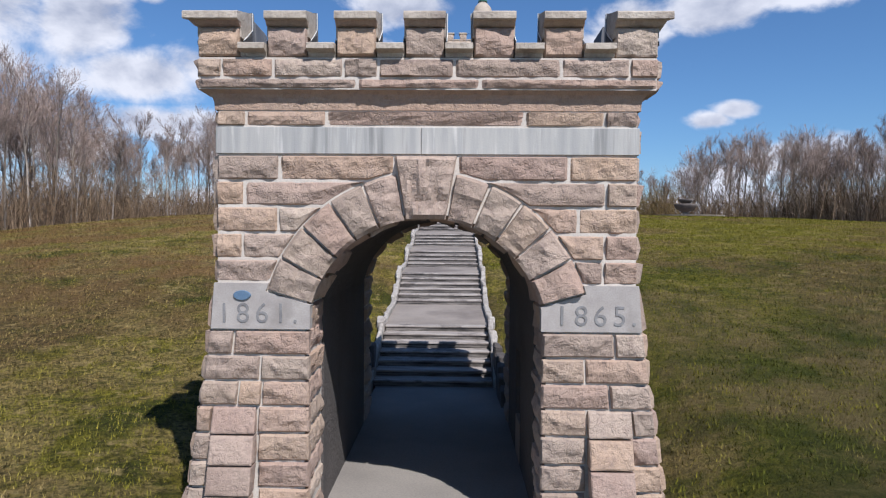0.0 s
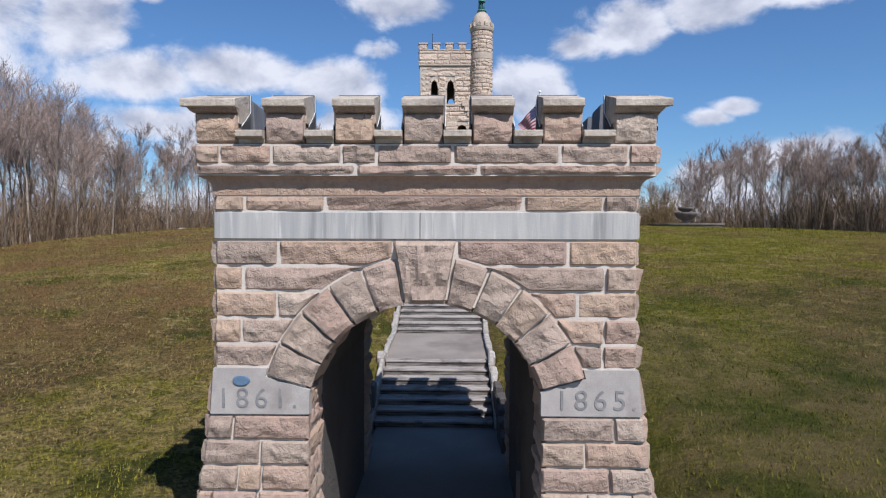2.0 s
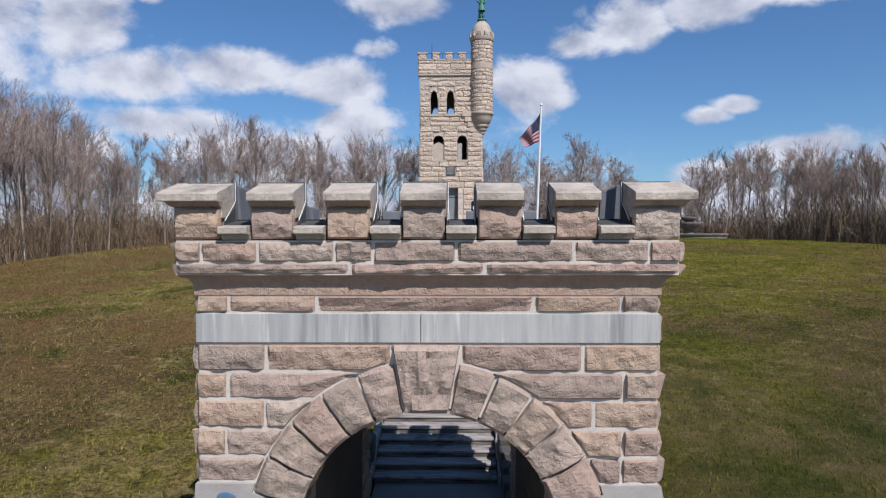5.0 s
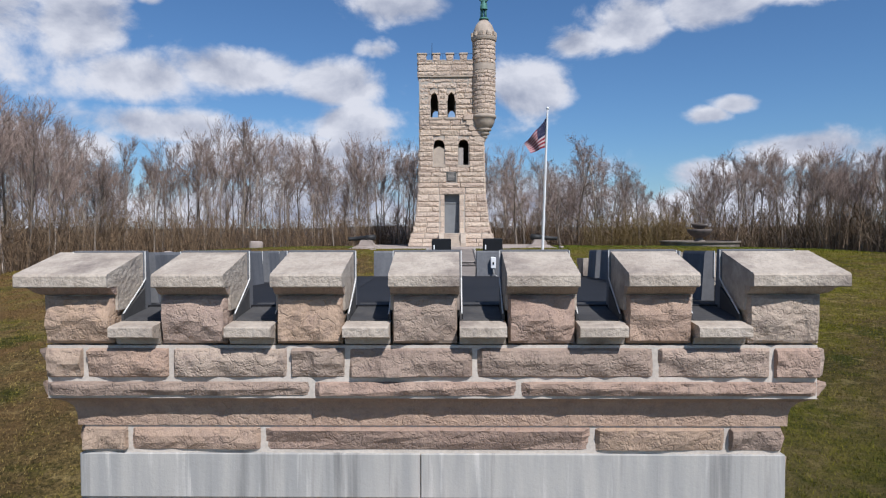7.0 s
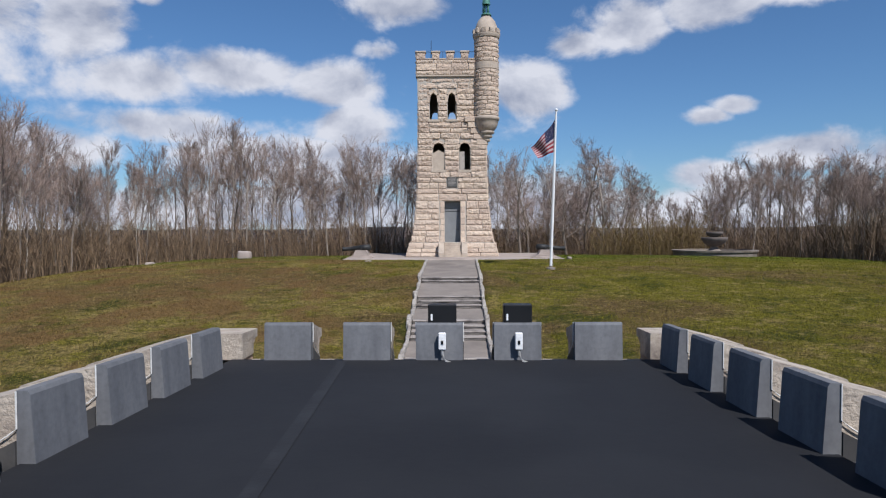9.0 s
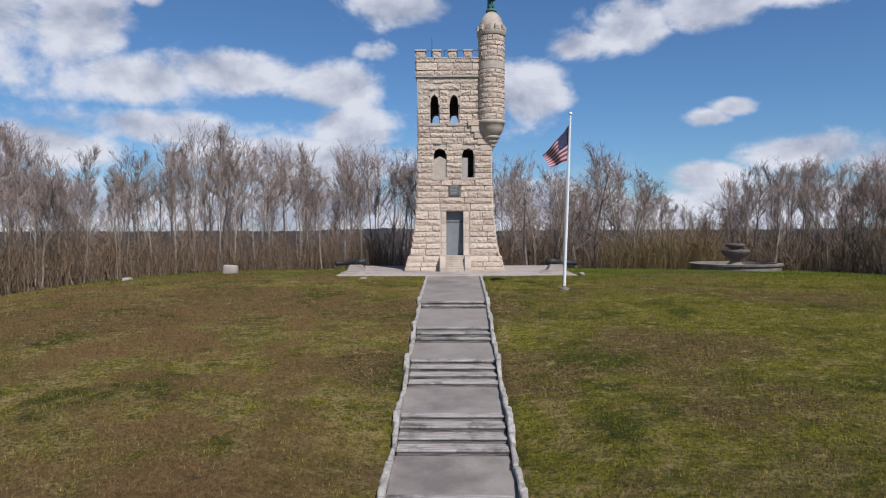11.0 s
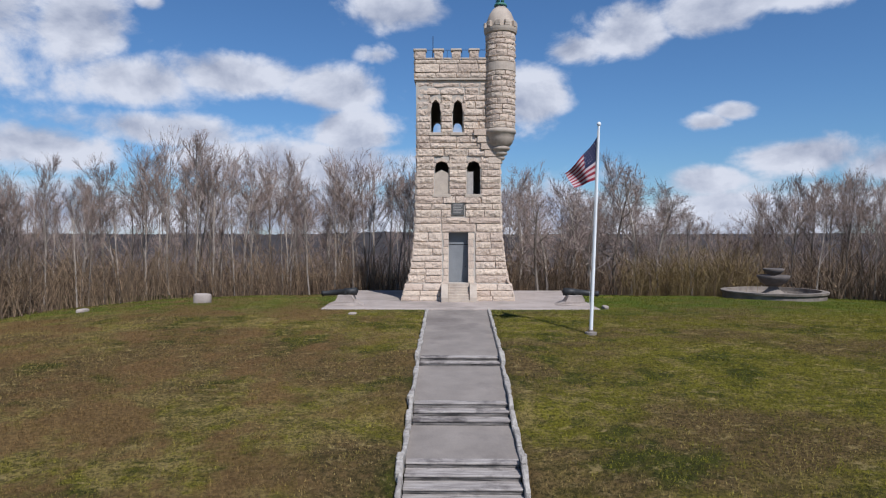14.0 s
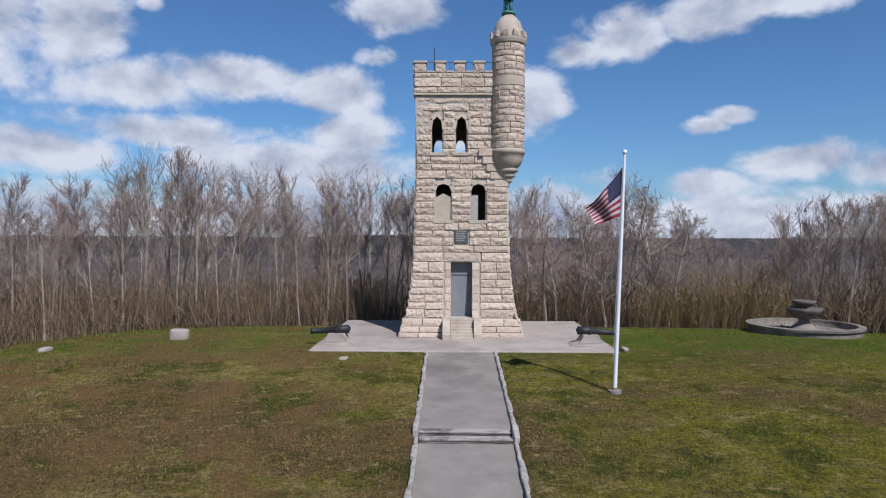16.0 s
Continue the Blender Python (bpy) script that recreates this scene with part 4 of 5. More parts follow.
for side, first, step in (("west", PF + PB - 11.36, 0.815), ("east", 6.95, 0.838)):
    at = SIDES[side][0]
    last = PF + 0.60
    for k in range(6):
        a = first + k * step
        merlon(at, a, a + 0.50, 0, 0)
        crenel(at, last, a)
        last = a + 0.50
    crenel(at, last, PB - 0.60)

bm = bmesh.new()
box(bm, GX - PH + 0.42, GX + PH - 0.42, PF + 0.46, PB - 0.46, 4.7, 5.17)
for v in bm.verts:
    v.co.z -= FALL * (v.co.y - PF)
part("roof", bm, roof_skin, gate, "flat black rubber roof")
bm = bmesh.new()
box(bm, -0.05, 0.05, 0, 5.0, 0, 0.001)
bm.transform(pose(-0.86, 6.75, 5.155, -1.63, 0, 3))
part("roof_seam", bm, seam, gate, "faded lighter roof seam")

# ---------------------------------------------------------------- floodlights on the rear merlons
for k, u in enumerate((-0.16, 0.66)):
    fl = thing("floodlight", "black box floodlight with a white junction box on the rear merlon", "floodlight", "floodlights on the gateway", at=(GX + u + 0.13, PB - 0.40, 5.33))
    bm = bmesh.new()
    box(bm, -0.155, 0.155, -0.06, 0.10, 0.04, 0.27, 0.012)
    part("housing", bm, black_metal, fl)
    bm = bmesh.new()
    box(bm, -0.125, -0.105, -0.068, -0.058, 0.10, 0.17)
    part("rating_label", bm, white_paint, fl, "small white label")
    bm = bmesh.new()
    box(bm, -0.02, 0.02, 0.0, 0.04, -0.01, 0.05)
    part("bracket", bm, black_metal, fl)
    bm = bmesh.new()
    box(bm, -0.04, 0.04, -0.19, -0.12, -0.20, -0.02, 0.008)
    jb = part("junction_box", bm, white_paint, fl, "white junction box")
    bm = bmesh.new()
    box(bm, -0.012, 0.012, -0.197, -0.189, -0.14, -0.10)
    part("socket", bm, black_metal, jb)
    bm = bmesh.new()
    pts = [(0.0, -0.16, -0.19), (0.005, -0.17, -0.26), (0.04, -0.20, -0.32), (0.12, -0.22, -0.345), (0.5, -0.225, -0.35), (0.9 if k == 0 else 1.75, -0.225, -0.35)]
    tube(bm, pts, [0.016] * 6, 8)
    part("conduit", bm, conduit_mat, fl, "galvanised conduit along the roof edge")

# ---------------------------------------------------------------- terrace and tower
bm = bmesh.new()
box(bm, -8.3, 8.15, TERRACE_Y, 66.0, 3.6, TERRACE_Z, 0.04)
tagged(part("terrace", bm, plat_mat), "bleached concrete terrace round the tower foot", "terrace", kind="structure")

TX, TY = -0.15, 61.45
tower = thing("memorial_tower", "tall tan rock-faced stone tower with battlements and a corner turret", "tower")


def half(z):
    return lerp_table(z, [(4.3, 3.72), (5.40, 3.47), (5.5, 3.30), (7.4, 3.04), (9.4, 2.87), (13.8, 2.78), (18.8, 2.75), (19.0, 2.86), (19.2, 2.88), (21.2, 2.90)])


def lancet(x0, x1, z0, spring_z, z1, n=6):
    """Right and left curve of a pointed head, from the spring to the apex."""
    mid, hw = (x0 + x1) / 2, (x1 - x0) / 2
    out = []
    for i in range(n + 1):
        t = i / n
        out.append((mid + hw * math.cos(t * math.pi / 2) ** 0.8 if t < 1 else mid, spring_z + (z1 - spring_z) * math.sin(t * math.pi / 2)))
    return out


DOOR = (-0.78, 0.50, 5.47, 8.80)
OPENINGS = [DOOR, (-1.98, -1.33, 15.48, 17.66), (-0.51, 0.16, 15.48, 17.66), (-1.72, -0.79, 11.36, 13.58), (0.44, 1.32, 11.36, 13.58)]
HEADS = [None, 16.85, 16.85, 13.15, 13.15]


def wall_cells(holes, z0, z1, xs_extra=()):
    zs = sorted({z0, z1, *[h[2] for h in holes], *[h[3] for h in holes], 5.5, 7.4, 9.4, 13.8})
    zs = [z for z in zs if z0 <= z <= z1]
    xs = sorted({*[h[0] for h in holes], *[h[1] for h in holes]})
    return xs, zs


def tower_wall(name, turn, holes, z0=4.3, z1=19.0, thick=0.75):
    """One wall of the tower, with real openings; turn: quarter turns round the axis."""
    m = pose(TX, TY, 0, 0, 0, 90 * turn)
    xs, zs = wall_cells(holes, z0, z1)
    bm = bmesh.new()
    for zb, zt in zip(zs, zs[1:]):
        mids = [None] + xs + [None]
        for a, b in zip(mids, mids[1:]):
            if a is not None and b is not None and any(h[0] <= a + 0.01 and h[1] >= b - 0.01 and h[2] <= zb + 0.01 and h[3] >= zt - 0.01 for h in holes):
                continue
            vs = []
            for z in (zb, zt):
                hw = half(z) - 0.03 if z > 5.45 else half(5.5) - 0.05
                la = -hw if a is None else a - TX if turn == 0 else a
                lb = hw if b is None else b - TX if turn == 0 else b
                for y in (-hw, -hw + thick):
                    for x in (la, lb):
                        vs.append(bm.verts.new(m @ Vector((x, y, z))))
            for q in ((0, 2, 3, 1), (4, 5, 7, 6), (0, 1, 5, 4), (2, 6, 7, 3), (0, 4, 6, 2), (1, 3, 7, 5)):
                bm.faces.new([vs[i] for i in q])
    bmesh.ops.remove_doubles(bm, verts=bm.verts, dist=0.0005)
    return part(name, bm, tower_mortar, tower, "pale mortar bed of a tower wall")


tower_wall("tower_wall", 0, OPENINGS)
tower_wall("tower_wall", 1, [])
tower_wall("tower_wall", 2, [(-0.32, 0.36, 15.48, 17.0), (1.16, 1.85, 15.48, 17.0)])
tower_wall("tower_wall", 3, [])
for zf in (4.9, 10.6, 14.6, 19.8):
    bm = bmesh.new()
    box(bm, TX - 2.0, TX + 2.0, TY - 2.0, TY + 2.0, zf, zf + 0.25)
    part("storey_floor", bm, shade_dark_stone, tower, "dark inner floor")


def tface(u, v, out):
    return (u, TY - half(v) - out, v)


def dressed(u, v, out):
    return (u, TY - half(v) - 0.02 - out * 0.3, v)


# heads of the pointed windows, and their sills
for hole, sp in zip(OPENINGS, HEADS):
    if sp is None:
        continue
    x0, x1, z0, z1 = hole
    pts = lancet(x0, x1, z0, sp, z1)
    mid = (x0 + x1) / 2
    for s in (-1, 1):
        outline2 = [(mid + s * (x - mid), z) for x, z in pts] + [(mid + s * (x1 - mid), z1)]
        outline2 = [(mid + s * (x1 - mid), sp - 0.0)] + outline2[1:]
        bm = bmesh.new()
        prism(bm, outline2, TY - half(15) - 0.03, TY - half(15) + 0.7)
        part("window_head", bm, tower_dressed, tower, "dressed stone of a pointed window head")
        # hood blocks round the head
        for k in range(2):
            a, b = pts[k * 3], pts[k * 3 + 3]
            o = 0.24
            q = [a, (a[0] + o, a[1] + 0.02), (b[0] + o * (1 - k * 0.95), b[1] + o), b]
            q = [(mid + s * (x - mid), z) for x, z in q]
            bm = bmesh.new()
            prism(bm, q, TY - half(15) - 0.075, TY - half(15) + 0.1)
            part("hood_stone", bm, tower_stone, tower)
    bm = bmesh.new()
    box(bm, x0 - 0.16, x1 + 0.16, TY - half(z0) - 0.10, TY - half(z0) + 0.5, z0 - 0.20, z0, 0.015)
    part("window_sill", bm, tower_dressed, tower, "pale dressed stone sill")
# pointed heads of the two rear windows
for x0, x1 in ((-0.51, 0.17), (-2.0, -1.31)):
    mid = (x0 + x1) / 2
    for sgn in (-1, 1):
        bm = bmesh.new()
        prism(bm, [(mid + sgn * (x - mid), z) for x, z in lancet(x0, x1, 15.48, 16.35, 17.0)] + [(mid + sgn * (x1 - mid), 17.0)], TY + 2.0, TY + 2.6)
        part("window_head", bm, tower_dressed, tower, "dressed stone of a pointed window head")
# stone infill of the blind window
bm = bmesh.new()
x0, x1 = OPENINGS[3][:2]
prism(bm, [(x0, 11.36), (x1, 11.36), (x1, 12.75), ((x0 + x1) / 2, 13.0), (x0, 12.75)], TY - half(12) + 0.10, TY - half(12) + 0.55)
part("window_infill", bm, tower_dressed, tower, "dressed stone infill of a blind window")
bm = bmesh.new()
x0, x1 = OPENINGS[4][:2]
box(bm, x0 + 0.02, x0 + 0.42, TY - half(12) + 0.35, TY - half(12) + 0.42, 11.36, 12.9)
part("window_shutter", bm, granite, tower, "grey board inside the window")

# door, lintel, plaque
bm = bmesh.new()
box(bm, DOOR[0] - 0.02, DOOR[1] + 0.02, TY - half(7) + 0.66, TY - half(7) + 0.74, 5.45, 8.82)
dr = part("door", bm, door_mat, tower, "grey painted steel door in a deep recess")
bm = bmesh.new()
box(bm, DOOR[0], DOOR[1], TY - half(7) + 0.645, TY - half(7) + 0.663, 7.98, 8.03)
part("door_rail", bm, iron, dr)
bm = bmesh.new()
tube(bm, [(0.33, TY - half(7) + 0.60, 6.5), (0.33, TY - half(7) + 0.66, 6.5)], [0.035, 0.035], 10)
part("door_handle", bm, iron, dr, "dark door knob")
stone("lintel", -1.26, 1.01, 8.82, 9.40, tface, tower_stone, tower, proud=0.05)
bm = bmesh.new()
box(bm, -0.58, 0.25, TY - half(10.4) - 0.06, TY - half(10.4) + 0.1, 9.96, 10.80, 0.015)
pq = part("plaque", bm, plaque_mat, tower, "weathered bronze tablet")
for k in range(6):
    bm = bmesh.new()
    box(bm, -0.48, 0.15 - (k % 3) * 0.06, TY - half(10.4) - 0.068, TY - half(10.4) - 0.058, 10.66 - k * 0.11, 10.70 - k * 0.11)
    part("text_bar", bm, granite, pq, "worn raised line")

# front courses, broken round the openings
rnd = random.Random(77)
BLOCKS = OPENINGS[1:] + [(-0.60, 0.27, 9.94, 10.82), (-1.26, 1.01, 8.82, 9.40), (-1.20, 0.95, 5.4, 8.82)]
z = 5.47
course = 0
while z < 18.75:
    h = rnd.choice((0.42, 0.47, 0.50, 0.38))
    if z < 8.8 < z + h + 0.2:
        h = 8.82 - z
    if abs(z - 8.82) < 0.02:
        h = 0.58
    zt = min(z + h, 18.8)
    if 18.8 - zt < 0.25:
        zt = 18.8
    blocked = sorted((b[0] - 0.03, b[1] + 0.03) for b in BLOCKS if b[2] < zt - 0.08 and b[3] > z + 0.08)
    spans, at_x = [], TX - half(z)
    for a, b in blocked:
        spans.append((at_x, a))
        at_x = b
    spans.append((at_x, TX + half(z)))
    for a, b in spans:
        x = a
        while b - x > 0.04:
            ln = rnd.uniform(0.75, 1.9)
            e = b if b - x - ln < 0.55 else x + ln
            stone("stone", x, e, z, zt, tface, tower_stone, tower, proud=0.07, depth=0.08, gap=0.016, nu=16, nv=9)
            x = e
    z = zt
    course += 1
# door jambs
for s in (0, 1):
    zz = 5.47
    k = 0
    while zz < 8.8:
        zt = min(zz + 0.475, 8.82)
        a, b = ((-1.17 + 0.05 * (k % 2), DOOR[0]), (DOOR[1], 0.92 - 0.05 * (k % 2)))[s]
        stone("jamb_stone", a, b, zz, zt, dressed, tower_stone, tower, proud=0.03, nu=4)
        zz, k = zt, k + 1
# battered plinth
for zt, zb in ((5.42, 4.98), (4.98, 4.62), (4.62, 4.30)):
    for lo, hi in ((-half(zb), -1.20 - TX), (0.98 - TX, half(zb))):
        x = lo
        while hi - x > 0.05:
            ln = rnd.uniform(0.9, 1.7)
            e = hi if hi - x - ln < 0.5 else x + ln
            stone("plinth_stone", TX + x, TX + e, zb, zt, tface, tower_stone, tower, proud=0.04, depth=0.5)
            x = e
# the three other sides and the plinth behind, joined
rest = Rest()
for turn in (1, 2, 3):
    m = pose(TX, TY, 0, 0, 0, 90 * turn)
    z = 4.3
    while z < 18.75:
        zt = min(z + rnd.choice((0.42, 0.47, 0.5)), 18.8)
        x = -half(z)
        while x < half(z) - 0.05:
            e = min(x + rnd.uniform(0.8, 1.8), half(z))
            if not (turn == 2 and zt > 15.4 and z < 17.5 and e > -0.4 and x < 1.95):
                SEED[0] += 1
                rest.put(*stone_mesh(x, e, z, zt, lambda u, v, o, m=m: tuple(m @ Vector((u, -half(v) - o, v))), seed=SEED[0], nu=4, nv=4, proud=0.06, depth=0.06))
            x = e
        z = zt
rest.done("side_masonry", tower_stone_rest, tower, "rock-faced tan courses of the other sides")
# string course and parapet
bm = bmesh.new()
box(bm, TX - 2.84, TX + 2.84, TY - 2.84, TY + 2.84, 18.8, 18.92, 0.02)
box(bm, TX - 2.94, TX + 2.94, TY - 2.94, TY + 2.94, 18.92, 19.06, 0.03)
part("string_course", bm, tower_dressed, tower, "projecting dressed string course")
MERL = [(-2.90, -2.16), (-1.62, -1.00), (-0.46, 0.18), (0.72, 1.36), (1.90, 2.90)]
for turn in range(4):
    m = pose(TX, TY, 0, 0, 0, 90 * turn)

    def pf(u, v, o, m=m):
        return tuple(m @ Vector((u, -2.90 - o, v)))

    bm = bmesh.new()
    vs = box(bm, -2.88, 2.88, -2.88, -2.45, 19.06, 20.28)
    bm.transform(m)
    part("parapet_core", bm, tower_mortar, tower, "mortar bed of the parapet")
    for zb, zt in ((19.06, 19.42), (19.42, 20.0), (20.0, 20.28)):
        x = -2.9
        while x < 2.85:
            e = x + rnd.uniform(0.8, 1.7)
            e = 2.9 if 2.9 - e < 0.5 else e
            stone("stone", x, e, zb, zt, pf, tower_stone, tower, proud=0.05, gap=0.014)
            x = e
    for k, (a, b) in enumerate(MERL):
        mr = stone("merlon", a, b, 20.28, 20.86, pf, tower_stone, tower, proud=0.05, depth=0.42)
        bm = bmesh.new()
        box(bm, a - 0.05, b + 0.05, -2.99, -2.42, 20.86, 21.0, 0.02)
        bm.transform(m)
        part("coping", bm, tower_dressed, mr)
        if k:
            bm = bmesh.new()
            box(bm, MERL[k - 1][1] + 0.01, a - 0.01, -2.97, -2.45, 20.29, 20.40, 0.015)
            bm.transform(m)
            part("crenel_sill", bm, tower_dressed, tower, "pale crenel sill")
# thin rail over the battlements, and a rod
bm = bmesh.new()
for x0, x1, y in ((-2.7, 2.2, -2.5),):
    tube(bm, [(TX + x0, TY + y, 21.02), (TX + x1, TY + y, 21.02)], [0.018, 0.018], 5)
    for i in range(6):
        x = x0 + (x1 - x0) * i / 5
        tube(bm, [(TX + x, TY + y, 20.2), (TX + x, TY + y, 21.02)], [0.015, 0.015], 5)
part("handrail", bm, iron, tower, "thin dark rail behind the battlements")
bm = bmesh.new()
tube(bm, [(TX - 1.7, TY - 2.3, 19.9), (TX - 1.7, TY - 2.3, 22.0)], [0.03, 0.02], 6)
part("rod", bm, iron, tower, "thin metal rod")

# entrance steps
for k in range(7):
    bm = bmesh.new()
    y = TY - half(5.0) - 1.05 + k * 0.16
    box(bm, -0.80, 0.58, y, y + 1.2 - k * 0.1, TERRACE_Z + k * 0.16 - 0.05, TERRACE_Z + (k + 1) * 0.16, 0.012)
    part("step", bm, tower_dressed, tower, "pale worn stone step")
for a, b in ((-1.25, -0.81), (0.59, 1.05)):
    bm = bmesh.new()
    pts = [(-1.05, TERRACE_Z - 0.05), (-1.05, 4.62), (-0.55, 5.46), (0.35, 5.46), (0.35, TERRACE_Z - 0.05)]
    prism(bm, pts, a, b, lambda u, d, z: (d, TY - half(5.0) + u, z))
    part("cheek_block", bm, tower_dressed, tower, "smooth pale cheek block beside the steps")

# ---------------------------------------------------------------- corner turret
CX, CY, CR = 2.66, TY - 2.62, 0.95


def tur(r):
    return lambda u, v, o: (CX + (r + o) * math.sin(u), CY - (r + o) * math.cos(u), v)


bm = bmesh.new()
lathe(bm, [(0.0, 13.35), (0.10, 13.38), (0.16, 13.50), (0.12, 13.62), (0.24, 13.66), (0.34, 13.80), (0.26, 13.92), (0.42, 13.98), (0.50, 14.10), (0.42, 14.24), (0.60, 14.30), (0.66, 14.42), (0.60, 14.52)], CX, CY, 32)
part("turret_pendant", bm, tower_dressed, tower, "ringed dressed stone pendant", True)
bm = bmesh.new()
lathe(bm, [(0.58, 14.50), (0.78, 14.72), (0.92, 15.05), (0.97, 15.36), (1.04, 15.40), (1.05, 15.62), (0.98, 15.68)], CX, CY, 32)
part("turret_bowl", bm, tower_dressed, tower, "smooth round bowl under the turret", True)
bm = bmesh.new()
lathe(bm, [(0.92, 15.6), (0.92, 22.0)], CX, CY, 32)
part("turret_core", bm, tower_mortar, tower, "mortar bed of the turret", True)
z = 15.69
k = 0
while z < 21.85:
    if 19.2 < z < 19.9:
        bm = bmesh.new()
        lathe(bm, [(0.93, 19.43), (1.01, 19.45), (1.01, 20.0), (0.93, 20.02)], CX, CY, 36)
        part("turret_band", bm, tower_dressed, tower, "smooth pale band")
        z = 20.02
        continue
    zt = min(z + rnd.choice((0.34, 0.40, 0.46)), 21.95 if z > 20 else 19.43)
    if (21.95 if z > 20 else 19.43) - zt < 0.2:
        zt = 21.95 if z > 20 else 19.43
    a = rnd.uniform(0, 0.8)
    first = a
    while a < first + 2 * math.pi - 0.05:
        e = a + rnd.uniform(0.45, 0.95)
        if first + 2 * math.pi - e < 0.35:
            e = first + 2 * math.pi
        stone("turret_stone", a, e, z, zt, tur(0.945), tower_stone, tower, proud=0.05, depth=0.03, nu=5, gap=0.012)
        a = e
    z = zt
bm = bmesh.new()
lathe(bm, [(0.94, 21.93), (1.05, 22.0), (1.10, 22.16), (1.12, 22.30), (0.9, 22.32)], CX, CY, 36)
part("turret_crown", bm, tower_dressed, tower, "corbelled crown of the turret")
for k in range(10):
    a = 2 * math.pi * k / 10 + 0.2
    v, f = stone_mesh(a, a + 0.36, 22.31, 22.72, tur(1.09), proud=0.03, depth=0.22, seed=900 + k, nu=5)
    add("turret_merlon", v, f, tower_dressed, tower)
bm = bmesh.new()
lathe(bm, [(0.94, 22.3), (0.92, 22.7), (0.86, 23.0), (0.72, 23.35), (0.52, 23.62), (0.36, 23.76), (0.36, 23.84), (0.0, 23.86)], CX, CY, 32)
part("turret_dome", bm, tower_dressed, tower, "smooth pale stone dome", True)
# corbel that carries the turret out from the corner
for k in range(5):
    bm = bmesh.new()
    z0 = 13.4 + k * 0.46
    w0 = 0.35 + 0.24 * k
    box(bm, TX + half(14) - w0 - 0.45, TX + half(14) + 0.05, TY - half(14) - 0.10 - 0.04 * k, TY - half(14) + 0.5, z0, z0 + 0.45, 0.03)
    part("corbel_stone", bm, tower_stone, tower)

# bronze figure on the dome, kept plain
bm = bmesh.new()
lathe(bm, [(0.0, 23.84), (0.42, 23.84), (0.42, 23.95), (0.36, 24.02), (0.0, 24.02)], CX, CY, 20)
for s in (-1, 1):
    tube(bm, [(CX + s * 0.14, CY - 0.05 * s, 24.0), (CX + s * 0.13, CY, 24.5), (CX + s * 0.11, CY, 25.1)], [0.11, 0.11, 0.15], 10)
lathe(bm, [(0.33, 24.75), (0.30, 25.1), (0.25, 25.4), (0.30, 25.9), (0.26, 26.15), (0.10, 26.22), (0.09, 26.32), (0.15, 26.42), (0.15, 26.58), (0.0, 26.72)], CX, CY, 16)
tube(bm, [(CX - 0.30, CY - 0.1, 24.0), (CX - 0.24, CY - 0.2, 25.7)], [0.03, 0.02], 6)
for s in (-1, 1):
    tube(bm, [(CX + s * 0.30, CY, 26.05), (CX + s * 0.38, CY - 0.1, 25.6), (CX + s * 0.15, CY - 0.25, 25.35)], [0.10, 0.085, 0.07], 8)
tagged(part("statue", bm, bronze, None, "", True), "green patinated bronze standing figure on the turret dome", "statue")

# ---------------------------------------------------------------- flagpole and flag
fp = thing("flagpole", "white painted flagpole leaning slightly on a concrete foot", "flagpole", at=(5.97, 45.4, 4.0))
lean = Vector((0.33, 0, 9.72))
bm = bmesh.new()
tube(bm, [(0, 0, 0.1), tuple(lean * 0.5), tuple(lean)], [0.085, 0.075, 0.05], 14)
part("pole", bm, white_paint, fp)
bm = bmesh.new()
bmesh.ops.create_uvsphere(bm, u_segments=12, v_segments=8, radius=0.10, matrix=Matrix.Translation(lean + Vector((0, 0, 0.06))))
part("finial", bm, white_paint, fp, "", True)
bm = bmesh.new()
lathe(bm, [(0.0, 0.22), (0.11, 0.22), (0.12, 0.12), (0.27, 0.10), (0.28, -0.2)], 0, 0, 14)
part("foot", bm, concrete, fp, "round concrete foot")
bm = bmesh.new()
tube(bm, [(-0.09, -0.02, 1.3), tuple(lean * 0.98 + Vector((-0.06, -0.02, 0)))], [0.008, 0.008], 4)
part("halyard", bm, rope_mat, fp)
flag = thing("flag", "red, white and navy striped flag hanging in folds from the pole", "flag", at=(5.97, 45.4, 4.0))
F0 = lean * 0.945


def flag_at(u, v):
    """u: along the fly, v: down the hoist, both 0 to 1; the upper edge sags further than the lower."""
    x = F0.x - 0.07 - 0.06 * v - u * (1.45 - 0.48 * v) + 0.04 * math.sin(9 * u + 2 * v)
    y = 0.20 * math.sin(7.5 * u + 2.4 * v + 0.5) * (0.2 + u)
    z = F0.z - 1.98 * v - u * (1.67 - 1.28 * v) - 0.10 * math.sin(3.14 * u) * (1 - v)
    return (x, y, z)


def cloth(name, u0, u1, v0, v1, mat):
    n, m = max(2, int(14 * (u1 - u0))), max(1, int(round(13 * (v1 - v0))))
    vs = [flag_at(u0 + (u1 - u0) * i / n, v0 + (v1 - v0) * j / m) for i in range(n + 1) for j in range(m + 1)]
    fs = [(i * (m + 1) + j, i * (m + 1) + j + 1, (i + 1) * (m + 1) + j + 1, (i + 1) * (m + 1) + j) for i in range(n) for j in range(m)]
    add(name, vs, fs, mat, flag, smooth=True)


